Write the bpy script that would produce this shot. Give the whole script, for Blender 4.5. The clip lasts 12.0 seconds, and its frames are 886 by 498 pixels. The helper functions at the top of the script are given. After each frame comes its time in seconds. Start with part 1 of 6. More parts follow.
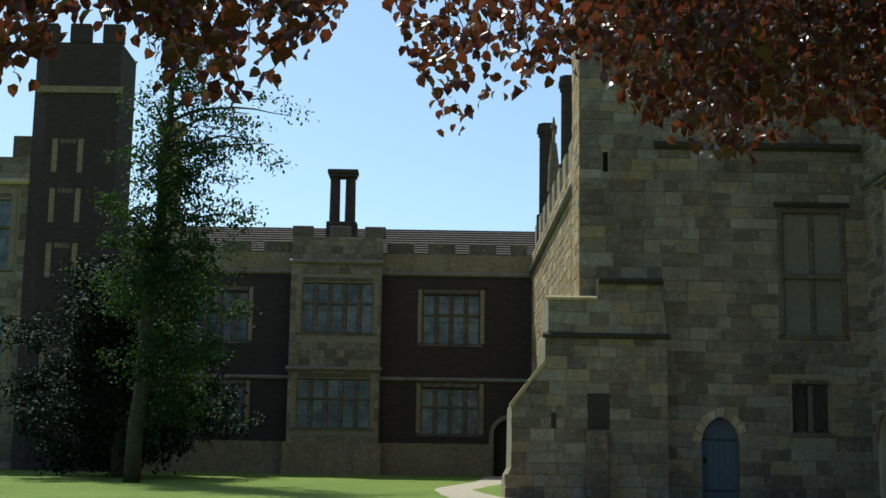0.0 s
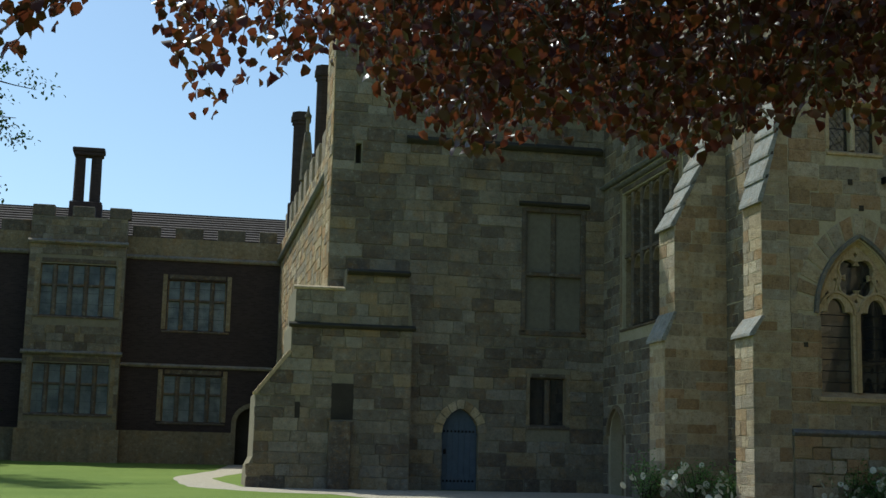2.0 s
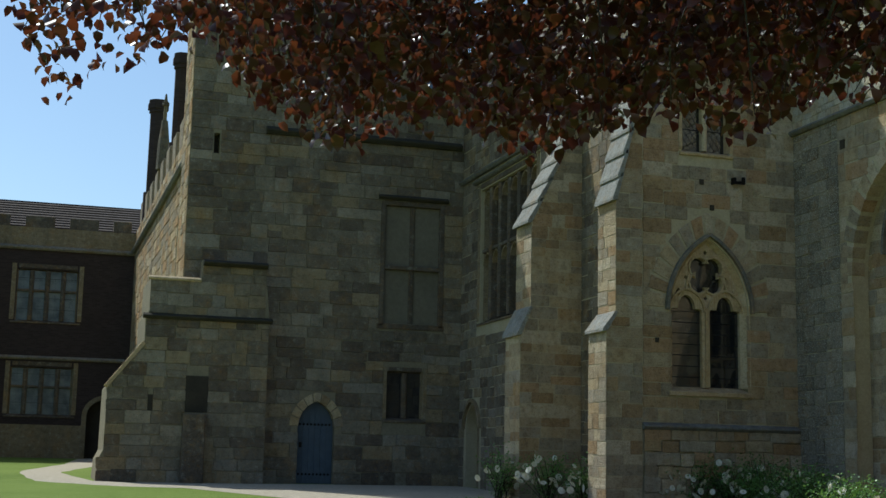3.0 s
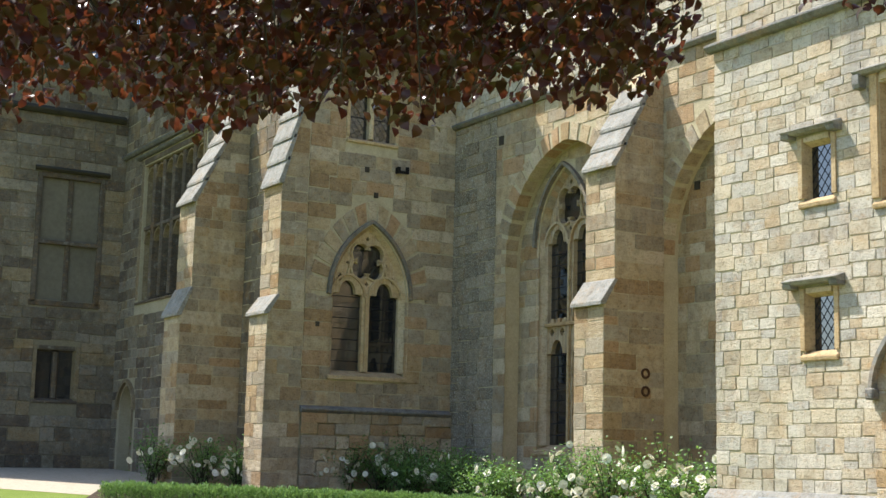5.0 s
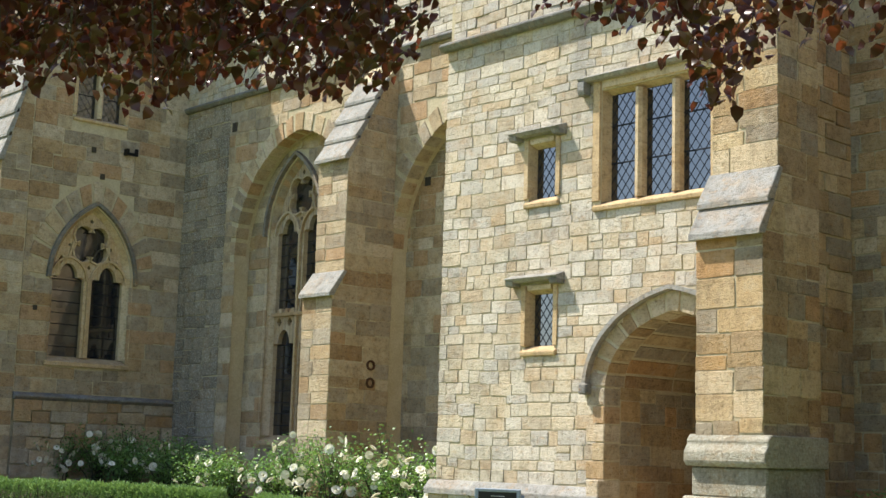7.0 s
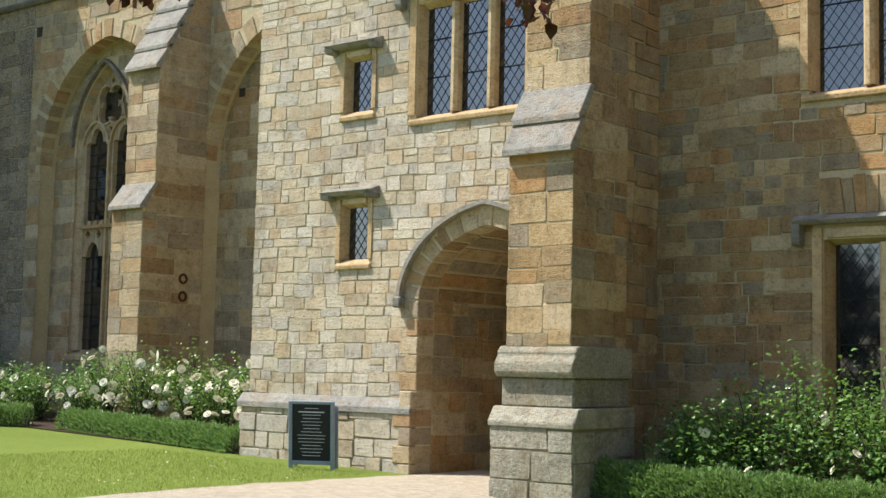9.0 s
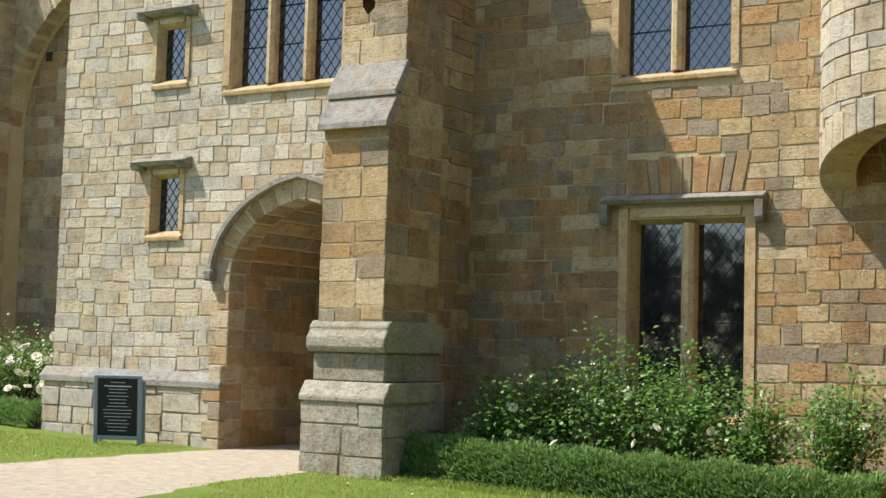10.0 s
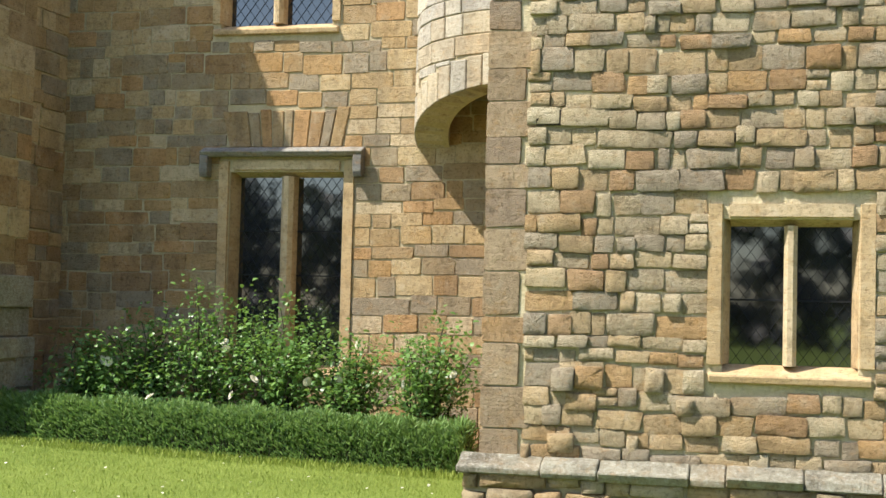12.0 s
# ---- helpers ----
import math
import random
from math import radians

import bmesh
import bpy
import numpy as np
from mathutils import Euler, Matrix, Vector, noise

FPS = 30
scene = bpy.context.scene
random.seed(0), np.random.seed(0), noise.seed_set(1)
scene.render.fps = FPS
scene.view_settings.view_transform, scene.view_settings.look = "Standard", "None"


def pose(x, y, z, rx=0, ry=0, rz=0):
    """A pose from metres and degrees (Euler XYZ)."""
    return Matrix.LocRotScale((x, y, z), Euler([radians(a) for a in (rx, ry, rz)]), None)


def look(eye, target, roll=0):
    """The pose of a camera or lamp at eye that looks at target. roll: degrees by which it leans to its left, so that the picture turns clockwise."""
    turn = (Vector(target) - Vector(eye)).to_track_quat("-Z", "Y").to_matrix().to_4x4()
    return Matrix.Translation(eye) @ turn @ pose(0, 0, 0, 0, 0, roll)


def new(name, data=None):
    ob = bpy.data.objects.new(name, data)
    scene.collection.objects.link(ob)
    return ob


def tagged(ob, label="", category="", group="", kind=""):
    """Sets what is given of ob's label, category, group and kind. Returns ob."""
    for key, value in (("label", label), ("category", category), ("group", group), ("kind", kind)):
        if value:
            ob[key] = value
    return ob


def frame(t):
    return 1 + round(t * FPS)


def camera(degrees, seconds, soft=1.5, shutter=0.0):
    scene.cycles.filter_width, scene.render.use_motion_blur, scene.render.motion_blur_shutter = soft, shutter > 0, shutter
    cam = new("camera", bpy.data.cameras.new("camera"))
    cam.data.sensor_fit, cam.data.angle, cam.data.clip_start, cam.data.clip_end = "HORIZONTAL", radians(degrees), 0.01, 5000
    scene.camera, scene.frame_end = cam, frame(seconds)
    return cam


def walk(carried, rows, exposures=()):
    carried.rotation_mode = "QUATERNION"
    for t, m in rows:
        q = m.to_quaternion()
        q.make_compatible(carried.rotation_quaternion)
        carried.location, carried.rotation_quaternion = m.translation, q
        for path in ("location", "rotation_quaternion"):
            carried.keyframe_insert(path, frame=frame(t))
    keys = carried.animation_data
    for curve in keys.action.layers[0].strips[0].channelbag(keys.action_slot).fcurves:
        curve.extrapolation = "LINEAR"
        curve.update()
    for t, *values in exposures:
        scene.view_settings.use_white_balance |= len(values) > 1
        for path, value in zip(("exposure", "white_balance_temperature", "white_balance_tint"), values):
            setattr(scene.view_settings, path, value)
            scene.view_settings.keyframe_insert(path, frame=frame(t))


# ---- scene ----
cam = camera(36.2, 12.0)
PATH = [
    (0.0, pose(0, 0, 1.6, 99.33, -0.86, -0.40)),
    (0.5, pose(0, 0, 1.6, 99.74, -0.95, -3.37)),
    (1.0, pose(0, 0, 1.6, 99.54, -1.12, -6.26)),
    (1.5, pose(0, 0, 1.6, 99.12, -1.06, -8.99)),
    (2.0, pose(0, 0, 1.6, 99.10, -1.31, -11.16)),
    (2.5, pose(0, 0, 1.6, 99.09, -1.24, -13.61)),
    (3.0, pose(0, 0, 1.6, 98.95, -1.21, -17.18)),
    (3.5, pose(0, 0, 1.6, 98.70, -1.40, -21.60)),
    (3.7, pose(0, 0, 1.6, 98.60, -1.25, -23.11)),
    (5.3, pose(0, 0, 1.6, 98.59, -1.28, -32.79)),
    (5.5, pose(0, 0, 1.6, 98.62, -1.19, -33.55)),
    (6.0, pose(0, 0, 1.6, 98.87, -1.57, -36.71)),
    (6.5, pose(0, 0, 1.6, 98.95, -1.43, -40.01)),
    (7.0, pose(0, 0, 1.6, 98.46, -1.74, -43.05)),
    (7.5, pose(0, 0, 1.6, 97.00, -1.79, -46.13)),
    (7.7, pose(0, 0, 1.6, 96.36, -1.45, -46.86)),
    (9.3, pose(0, 0, 1.6, 94.65, -1.29, -52.59)),
    (9.5, pose(0, 0, 1.6, 94.37, -1.24, -54.13)),
    (10.0, pose(0, 0, 1.6, 94.15, -1.60, -58.76)),
    (10.5, pose(0, 0, 1.6, 93.38, -1.56, -63.48)),
    (11.0, pose(0, 0, 1.6, 93.01, -1.38, -67.32)),
    (11.5, pose(0, 0, 1.6, 92.67, -1.01, -70.82)),
    (12.0, pose(0, 0, 1.6, 92.59, -1.42, -75.58)),
]
EXPOSURES = [(0.0, -0.08, 5950, -3), (3.0, -0.25, 5750, 0), (3.7, -0.08, 5800, 5), (5.3, 1.05, 6350, 10), (6.5, 0.98, 6400, 10), (7.5, 0.9, 6450, 10), (9.5, 0.64, 6450, 10), (12.0, 0.98, 6550, 10)]
walk(cam, PATH, EXPOSURES)

# ---------------------------------------------------------------- daylight
SUN_TO = Vector((-1.0, 1.62, 2.7)).normalized()
world = bpy.data.worlds.new("world")
scene.world = world
world.use_nodes = True
wt = world.node_tree
sky = wt.nodes.new("ShaderNodeTexSky")
sky.sky_type = "NISHITA"
sky.sun_disc = False
sky.sun_elevation = math.asin(SUN_TO.z)
sky.air_density = 1.0
sky.dust_density = 1.0
sky.ozone_density = 1.0
sky.sun_rotation = math.atan2(SUN_TO.x, SUN_TO.y)
wt.links.new(sky.outputs[0], wt.nodes["Background"].inputs[0])
wt.nodes["Background"].inputs[1].default_value = 0.15
sun_data = bpy.data.lights.new("sun", "SUN")
sun_data.energy = 4.8
sun_data.angle = radians(0.53)
sun_data.color = (1.0, 0.95, 0.86)
sun = new("sun", sun_data)
sun.matrix_world = look(SUN_TO * 50, (0, 0, 0))


# ---------------------------------------------------------------- materials
def srgb(h):
    out = []
    for i in (0, 2, 4):
        c = int(h[i:i + 2], 16) / 255
        out.append(c / 12.92 if c < 0.04045 else ((c + 0.055) / 1.055) ** 2.4)
    return (*out, 1)


def tone(h):
    """A stone tint, weathered towards grey."""
    r, g, b, a = srgb(h)
    y = 0.3 * r + 0.6 * g + 0.1 * b
    return ((r + (y - r) * 0.14) * 1.02, g + (y - g) * 0.12, b + (y - b) * 0.2 + 0.004, 1)


def nodes_of(name):
    m = bpy.data.materials.new(name)
    m.use_nodes = True
    nt = m.node_tree
    b = nt.nodes["Principled BSDF"]
    return m, nt, b


def add(nt, kind, **kw):
    n = nt.nodes.new(kind)
    for k, v in kw.items():
        if k in n.inputs:
            n.inputs[k].default_value = v
    return n


def noise_at(nt, scale, detail=4.0, rough=0.6, stretch=None):
    geo = nt.nodes.new("ShaderNodeNewGeometry")
    src = geo.outputs["Position"]
    if stretch:
        mp = nt.nodes.new("ShaderNodeMapping")
        mp.inputs["Scale"].default_value = stretch
        nt.links.new(src, mp.inputs[0])
        src = mp.outputs[0]
    n = add(nt, "ShaderNodeTexNoise", Scale=scale, Detail=detail, Roughness=rough)
    nt.links.new(src, n.inputs["Vector"])
    return n.outputs["Fac"]


def ramp(nt, src, stops, constant=False):
    r = nt.nodes.new("ShaderNodeValToRGB")
    if constant:
        r.color_ramp.interpolation = "CONSTANT"
    els = r.color_ramp.elements
    while len(els) < len(stops):
        els.new(0.5)
    for e, (p, c) in zip(els, stops):
        e.position = p
        e.color = c if len(c) == 4 else (*c, 1)
    nt.links.new(src, r.inputs[0])
    return r.outputs[0]


def mix(nt, fac, a, b, mode="MIX"):
    n = nt.nodes.new("ShaderNodeMix")
    n.data_type = "RGBA"
    n.blend_type = mode
    for sock, v in ((n.inputs[0], fac), (n.inputs[6], a), (n.inputs[7], b)):
        if hasattr(v, "is_linked"):
            nt.links.new(v, sock)
        else:
            sock.default_value = v
    return n.outputs[2]


def bump(nt, bsdf, src, strength, dist):
    b = add(nt, "ShaderNodeBump", Strength=strength, Distance=dist)
    nt.links.new(src, b.inputs["Height"])
    nt.links.new(b.outputs[0], bsdf.inputs["Normal"])


def stone_mat(name, palette, by_object, stain=0.5, grain=1.0, lichen=0.4, speckle=0.0, even=0.12):
    """Weathered masonry: each piece its own tint, iron stains, lichen, soot streaks, bedding lines and a pitted grain."""
    m, nt, b = nodes_of(name)
    if by_object:
        rnd = nt.nodes.new("ShaderNodeObjectInfo").outputs["Random"]
    else:
        rnd = nt.nodes.new("ShaderNodeNewGeometry").outputs["Random Per Island"]
    k = len(palette)
    col = ramp(nt, rnd, [(i / k, tone(c)) for i, c in enumerate(palette)], True)
    mean = [sum(tone(c)[i] for c in palette) / k for i in range(3)]
    col = mix(nt, even, col, (*mean, 1))
    patch = noise_at(nt, 0.6, 3, 0.55)
    col = mix(nt, 0.2, col, ramp(nt, patch, [(0.3, tone(palette[1])), (0.45, tone(palette[k // 2])), (0.6, tone(palette[2])), (0.72, tone(palette[-1]))]))
    big = noise_at(nt, 1.7, 5, 0.65)
    mid = noise_at(nt, 5.5, 7, 0.72)
    iron = noise_at(nt, 9.0, 6, 0.7, (1.0, 1.0, 1.7))
    pit = noise_at(nt, 26.0, 8, 0.75)
    fine = noise_at(nt, 110.0, 3, 0.7)
    beds = noise_at(nt, 14.0, 5, 0.7, (0.35, 0.35, 3.2))
    streak = noise_at(nt, 1.5, 5, 0.7, (1.0, 1.0, 0.18))
    col = mix(nt, ramp(nt, big, [(0.52, (0, 0, 0)), (0.75, (0.38, 0.38, 0.38))]), col, srgb("ac8040"))
    col = mix(nt, ramp(nt, iron, [(0.54, (0, 0, 0)), (0.7, (0.36, 0.36, 0.36))]), col, srgb("b4843e"))
    col = mix(nt, ramp(nt, streak, [(0.5, (0, 0, 0)), (0.78, (stain, stain, stain))]), col, srgb("5f594e"))
    col = mix(nt, ramp(nt, mid, [(0.56, (0, 0, 0)), (0.74, (lichen, lichen, lichen))]), col, srgb("d2ccb8"))
    if speckle:
        col = mix(nt, ramp(nt, pit, [(0.53, (0, 0, 0)), (0.6, (speckle, speckle, speckle))]), col, srgb("cfccc2"))
    col = mix(nt, 1.0, col, ramp(nt, mid, [(0.25, (0.52, 0.5, 0.47)), (0.5, (1, 1, 1)), (0.8, (1, 1, 1))]), "MULTIPLY")
    col = mix(nt, 0.8, col, ramp(nt, pit, [(0.32, (0.4, 0.36, 0.31)), (0.48, (1, 1, 1))]), "MULTIPLY")
    col = mix(nt, 0.3, col, ramp(nt, beds, [(0.36, (0.5, 0.46, 0.4)), (0.46, (1, 1, 1))]), "MULTIPLY")
    nt.links.new(col, b.inputs["Base Color"])
    b.inputs["Roughness"].default_value = 0.93
    b.inputs["Specular IOR Level"].default_value = 0.2
    h = mix(nt, 0.4, mix(nt, 0.25, pit, beds), mix(nt, 0.35, mid, fine))
    bump(nt, b, h, 0.9, 0.05 * grain)
    return m


WARM = ["c2a468", "a58850", "cdb680", "97896a", "b8904a", "9a927c", "c4aa74", "a88c5a", "bc8c44", "8c8470", "d2be92", "9c7844"]
HALLW = ["baa67a", "ac9870", "c6b690", "978c72", "b2935a", "a69c84", "bda676", "8e8268", "b48c54", "9f9278", "ccbb98", "987742"]
PALE = ["c4bda8", "beb18e", "d0c6aa", "aeaba0", "c6b48a", "bc9f6a", "b0ac9e", "c2b99c", "cab88e", "b2ad9e", "d4ccb6", "a89670"]
RUBBLE = ["ccb078", "bd9c5e", "d4c08e", "a8a08a", "c8994a", "b4a888", "b09664", "d2c298", "b08448", "989282", "dccfa6", "b2a47e"]
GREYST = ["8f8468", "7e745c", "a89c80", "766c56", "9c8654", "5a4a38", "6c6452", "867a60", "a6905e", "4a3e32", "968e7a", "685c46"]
ASHLAR = stone_mat("ashlar_stone", PALE, False, 0.5, 1.0, 0.4, 0.0, 0.3)
ASHLAR_P = stone_mat("ashlar_block", PALE, True, 0.5, 1.0, 0.4, 0.0, 0.3)
RUB = stone_mat("rubble_stone", RUBBLE, False, 0.35, 2.6, 0.4, 0.0, 0.25)
RUB_P = stone_mat("rubble_block", RUBBLE, True, 0.35, 2.6, 0.4, 0.0, 0.25)
WARMST = stone_mat("warm_stone", WARM, False, 0.5, 1.7)
WARM_P = stone_mat("warm_block", WARM, True, 0.5, 1.7)
HALL = stone_mat("hall_sandstone", HALLW, False, 0.5, 1.5)
HALL_P = stone_mat("hall_block", HALLW, True, 0.5, 1.5)
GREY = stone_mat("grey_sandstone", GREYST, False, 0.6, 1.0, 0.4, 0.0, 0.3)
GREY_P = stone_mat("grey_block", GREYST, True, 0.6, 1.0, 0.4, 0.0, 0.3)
LICHEN = stone_mat("lichened_stone", ["8c826a", "988c70", "7a715a", "a2967a"], False, 0.8, 1.0, 0.3, 0.6)
QUOIN = stone_mat("quoin_stone", ["aa946c", "9e8a66", "b49e76", "96846a", "ae8c56"], True, 0.3, 2.0, 0.3)
DRESSED = stone_mat("dressed_stone", ["c4ac78", "bca06a", "cbb68a"], False, 0.25, 0.6)
CAPST = stone_mat("weathered_slab", ["8c8c84", "9a998f", "767670"], False, 0.5, 1.2)
DARKCAP = stone_mat("dark_weathered_stone", ["6e6b60", "7c786b", "625f56"], False, 0.5, 1.0)
STAIN = stone_mat("stained_stone", ["aaa68e", "b8b49c", "9a967e"], False, 1.0, 2.2, 0.75, 0.35)


def plain_mat(name, a, b2, scale, rough=0.9, bump_s=0.4, dist=0.01, metal=0.0, scale2=None, spec=0.3):
    m, nt, b = nodes_of(name)
    n1 = noise_at(nt, scale, 6, 0.65)
    n2 = noise_at(nt, scale2 or scale * 9, 5, 0.7)
    col = ramp(nt, n1, [(0.3, srgb(a)), (0.7, srgb(b2))])
    col = mix(nt, 0.5, col, ramp(nt, n2, [(0.25, (0.45, 0.45, 0.45)), (0.65, (1, 1, 1))]), "MULTIPLY")
    nt.links.new(col, b.inputs["Base Color"])
    b.inputs["Roughness"].default_value = rough
    b.inputs["Metallic"].default_value = metal
    b.inputs["Specular IOR Level"].default_value = spec
    bump(nt, b, n2, bump_s, dist)
    return m


MORTAR_PALE = plain_mat("pale_lime_mortar", "cdbd98", "dccfae", 3.0, 1.0, 0.9, 0.03)
MORTAR = plain_mat("lime_mortar", "b3a484", "c4b697", 3.0, 1.0, 0.7, 0.02)
MORTAR_D = plain_mat("dark_mortar", "857a64", "988c72", 3.0, 1.0, 0.7, 0.02)
GRAVEL = plain_mat("pale_gravel", "b4a690", "d8cab4", 9.0, 1.0, 1.0, 0.04, 0, 38.0)
SOIL = plain_mat("bed_soil", "3a2f24", "4c3d2e", 2.0, 1.0, 0.9, 0.04)
LEAD = plain_mat("lead_came", "1e2024", "2a2c30", 8.0, 0.6, 0.2, 0.004, 0.5)
DOOR_BLUE = plain_mat("faded_blue_door", "4a545e", "58626c", 4.0, 0.6, 0.2, 0.005)
RUST = plain_mat("rusty_iron", "3e2c20", "5a3c26", 9.0, 0.9, 0.5, 0.01)
IRON = plain_mat("black_iron", "1c1c1c", "2a2826", 10.0, 0.6, 0.3, 0.005, 0.7)
TILE = plain_mat("clay_roof_tile", "443832", "5c5048", 2.0, 0.95, 0.6, 0.02)
DARKWOOD = plain_mat("dark_oak", "2a2018", "3a2c20", 3.0, 0.7, 0.3, 0.01)
# dark colour that stands in for shade inside holes, slits and openings
HOLE_SHADE = plain_mat("opening_shade_dark", "3a342c", "4a4338", 2.0, 1.0, 0.2, 0.01)
# dark tone that paints drip shadow onto string courses and ledges
DRIP_SHADE = plain_mat("drip_shadow_dark", "39352b", "4a4436", 3.0, 1.0, 0.6, 0.02)
BARK = plain_mat("grey_bark", "4a443c", "6a6256", 5.0, 0.95, 0.9, 0.03)
BARK_G = plain_mat("green_grey_bark", "3a382c", "504e3c", 5.0, 0.95, 0.9, 0.03)
SIGN_DARK = plain_mat("sign_board", "14161c", "1c2028", 3.0, 0.45, 0.05, 0.002)
SIGN_GREY = plain_mat("sign_frame", "7c8894", "8c98a4", 4.0, 0.5, 0.1, 0.002)
SIGN_WHITE = plain_mat("sign_lettering", "c4c8cc", "d0d4d8", 4.0, 0.7, 0.05, 0.002)


def brick_mat():
    m, nt, b = nodes_of("old_red_brick")
    geo = nt.nodes.new("ShaderNodeNewGeometry")
    mp = nt.nodes.new("ShaderNodeMapping")
    mp.inputs["Rotation"].default_value = (radians(90), 0, 0)
    nt.links.new(geo.outputs["Position"], mp.inputs[0])
    br = add(nt, "ShaderNodeTexBrick", Scale=1.0)
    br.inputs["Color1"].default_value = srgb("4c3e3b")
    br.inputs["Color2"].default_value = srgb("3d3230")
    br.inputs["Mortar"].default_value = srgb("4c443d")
    br.inputs["Brick Width"].default_value = 0.24
    br.inputs["Row Height"].default_value = 0.078
    br.inputs["Mortar Size"].default_value = 0.007
    nt.links.new(mp.outputs[0], br.inputs["Vector"])
    n = noise_at(nt, 0.8, 6, 0.7)
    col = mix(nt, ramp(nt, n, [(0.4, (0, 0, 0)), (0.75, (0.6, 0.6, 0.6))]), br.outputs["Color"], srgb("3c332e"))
    nt.links.new(col, b.inputs["Base Color"])
    b.inputs["Roughness"].default_value = 0.95
    b.inputs["Specular IOR Level"].default_value = 0.15
    bump(nt, b, br.outputs["Fac"], -0.3, 0.01)
    return m


BRICK = brick_mat()


def glass_mat(name, tint, rough=0.04):
    """Old window glass before an unlit room: a mirror at a slant, dark behind."""
    m, nt, b = nodes_of(name)
    b.inputs["Base Color"].default_value = tint
    b.inputs["Roughness"].default_value = rough
    b.inputs["IOR"].default_value = 1.52
    b.inputs["Specular IOR Level"].default_value = 1.0
    b.inputs["Coat Weight"].default_value = 1.0
    b.inputs["Coat Roughness"].default_value = 0.03
    n = noise_at(nt, 3.0, 2)
    bump(nt, b, n, 0.06, 0.02)
    return m


GLASS = glass_mat("old_glass", (0.012, 0.014, 0.016, 1))


def sky_pane_glass():
    """Leaded panes whose pale patches paint the sky's reflection: dim, with a weak sheen."""
    m, nt, b = nodes_of("glass_painted_sky")
    n = noise_at(nt, 1.3, 3)
    nt.links.new(ramp(nt, n, [(0.35, (0.07, 0.08, 0.085)), (0.65, (0.2, 0.21, 0.2))]), b.inputs["Base Color"])
    b.inputs["Roughness"].default_value = 0.25
    b.inputs["Specular IOR Level"].default_value = 0.35
    return m


SKY_PANES = sky_pane_glass()


def leaf_mat(name, cols, through_col, trans=0.45, rough=0.4, spec=0.5):
    m, nt, b = nodes_of(name)
    rnd = nt.nodes.new("ShaderNodeNewGeometry").outputs["Random Per Island"]
    col = ramp(nt, rnd, [(i / len(cols), srgb(c)) for i, c in enumerate(cols)])
    nt.links.new(col, b.inputs["Base Color"])
    b.inputs["Roughness"].default_value = rough
    b.inputs["Specular IOR Level"].default_value = spec
    tl = nt.nodes.new("ShaderNodeBsdfTranslucent")
    tcol = mix(nt, 0.5, col, srgb(through_col))
    nt.links.new(tcol, tl.inputs[0])
    mx = nt.nodes.new("ShaderNodeMixShader")
    mx.inputs[0].default_value = trans
    nt.links.new(b.outputs[0], mx.inputs[1])
    nt.links.new(tl.outputs[0], mx.inputs[2])
    nt.links.new(mx.outputs[0], nt.nodes["Material Output"].inputs[0])
    return m


BEECH = leaf_mat("copper_beech_leaf", ["2a1713", "38201a", "201110", "6a361c", "3a2420", "5c4826", "2c1918", "4a261b"], "8a442a", 0.33, 0.32)
GREENLEAF = leaf_mat("fresh_green_leaf", ["2c401a", "243816", "365020", "1e3014"], "56722a", 0.25, 0.7, 0.15)
ROSELEAF = leaf_mat("rose_leaf", ["54783c", "668a48", "446636", "789c54"], "8cac44", 0.38, 0.35)
HEDGELEAF = leaf_mat("lavender_leaf", ["68884a", "789854", "567440", "8aa468"], "84a04c", 0.3, 0.6, 0.2)
PETAL = leaf_mat("white_petal", ["e8e4d4", "f0ece0", "e0dcc4"], "f0ead0", 0.3, 0.6, 0.2)
GRASSLEAF = leaf_mat("grass_blade", ["7c8c3c", "8a9a48", "6e7e34", "9aa654"], "a0b450", 0.35, 0.6, 0.2)
WOODS = leaf_mat("far_wood_leaf", ["1c2418", "28301c", "241a16"], "3a401c", 0.2)


def lawn_mat():
    m, nt, b = nodes_of("mown_lawn")
    n1 = noise_at(nt, 0.35, 5)
    n2 = noise_at(nt, 14.0, 6, 0.75)
    n3 = noise_at(nt, 140.0, 3, 0.7)
    col = ramp(nt, n1, [(0.35, srgb("6e8436")), (0.65, srgb("849644"))])
    col = mix(nt, ramp(nt, n2, [(0.35, (0, 0, 0)), (0.8, (0.7, 0.7, 0.7))]), col, srgb("9ca654"))
    col = mix(nt, 0.6, col, ramp(nt, n3, [(0.25, (0.4, 0.45, 0.35)), (0.7, (1, 1, 1))]), "MULTIPLY")
    nt.links.new(col, b.inputs["Base Color"])
    b.inputs["Roughness"].default_value = 0.9
    b.inputs["Specular IOR Level"].default_value = 0.15
    bump(nt, b, n3, 0.8, 0.03)
    return m


LAWN = lawn_mat()


# ---------------------------------------------------------------- building blocks
class Face:
    """A wall plane: u along it, d out of it, z up."""

    def __init__(self, origin, along, out):
        self.o, self.u, self.n = Vector(origin), Vector(along), Vector(out)
        self.flip = self.u.cross(Vector((0, 0, 1))).dot(self.n) < 0

    def at(self, u, d, z):
        return self.o + self.u * u + self.n * d + Vector((0, 0, z))


def west(x):
    return Face((x, 0, 0), (0, 1, 0), (-1, 0, 0))


def south(y):
    return Face((0, y, 0), (1, 0, 0), (0, -1, 0))


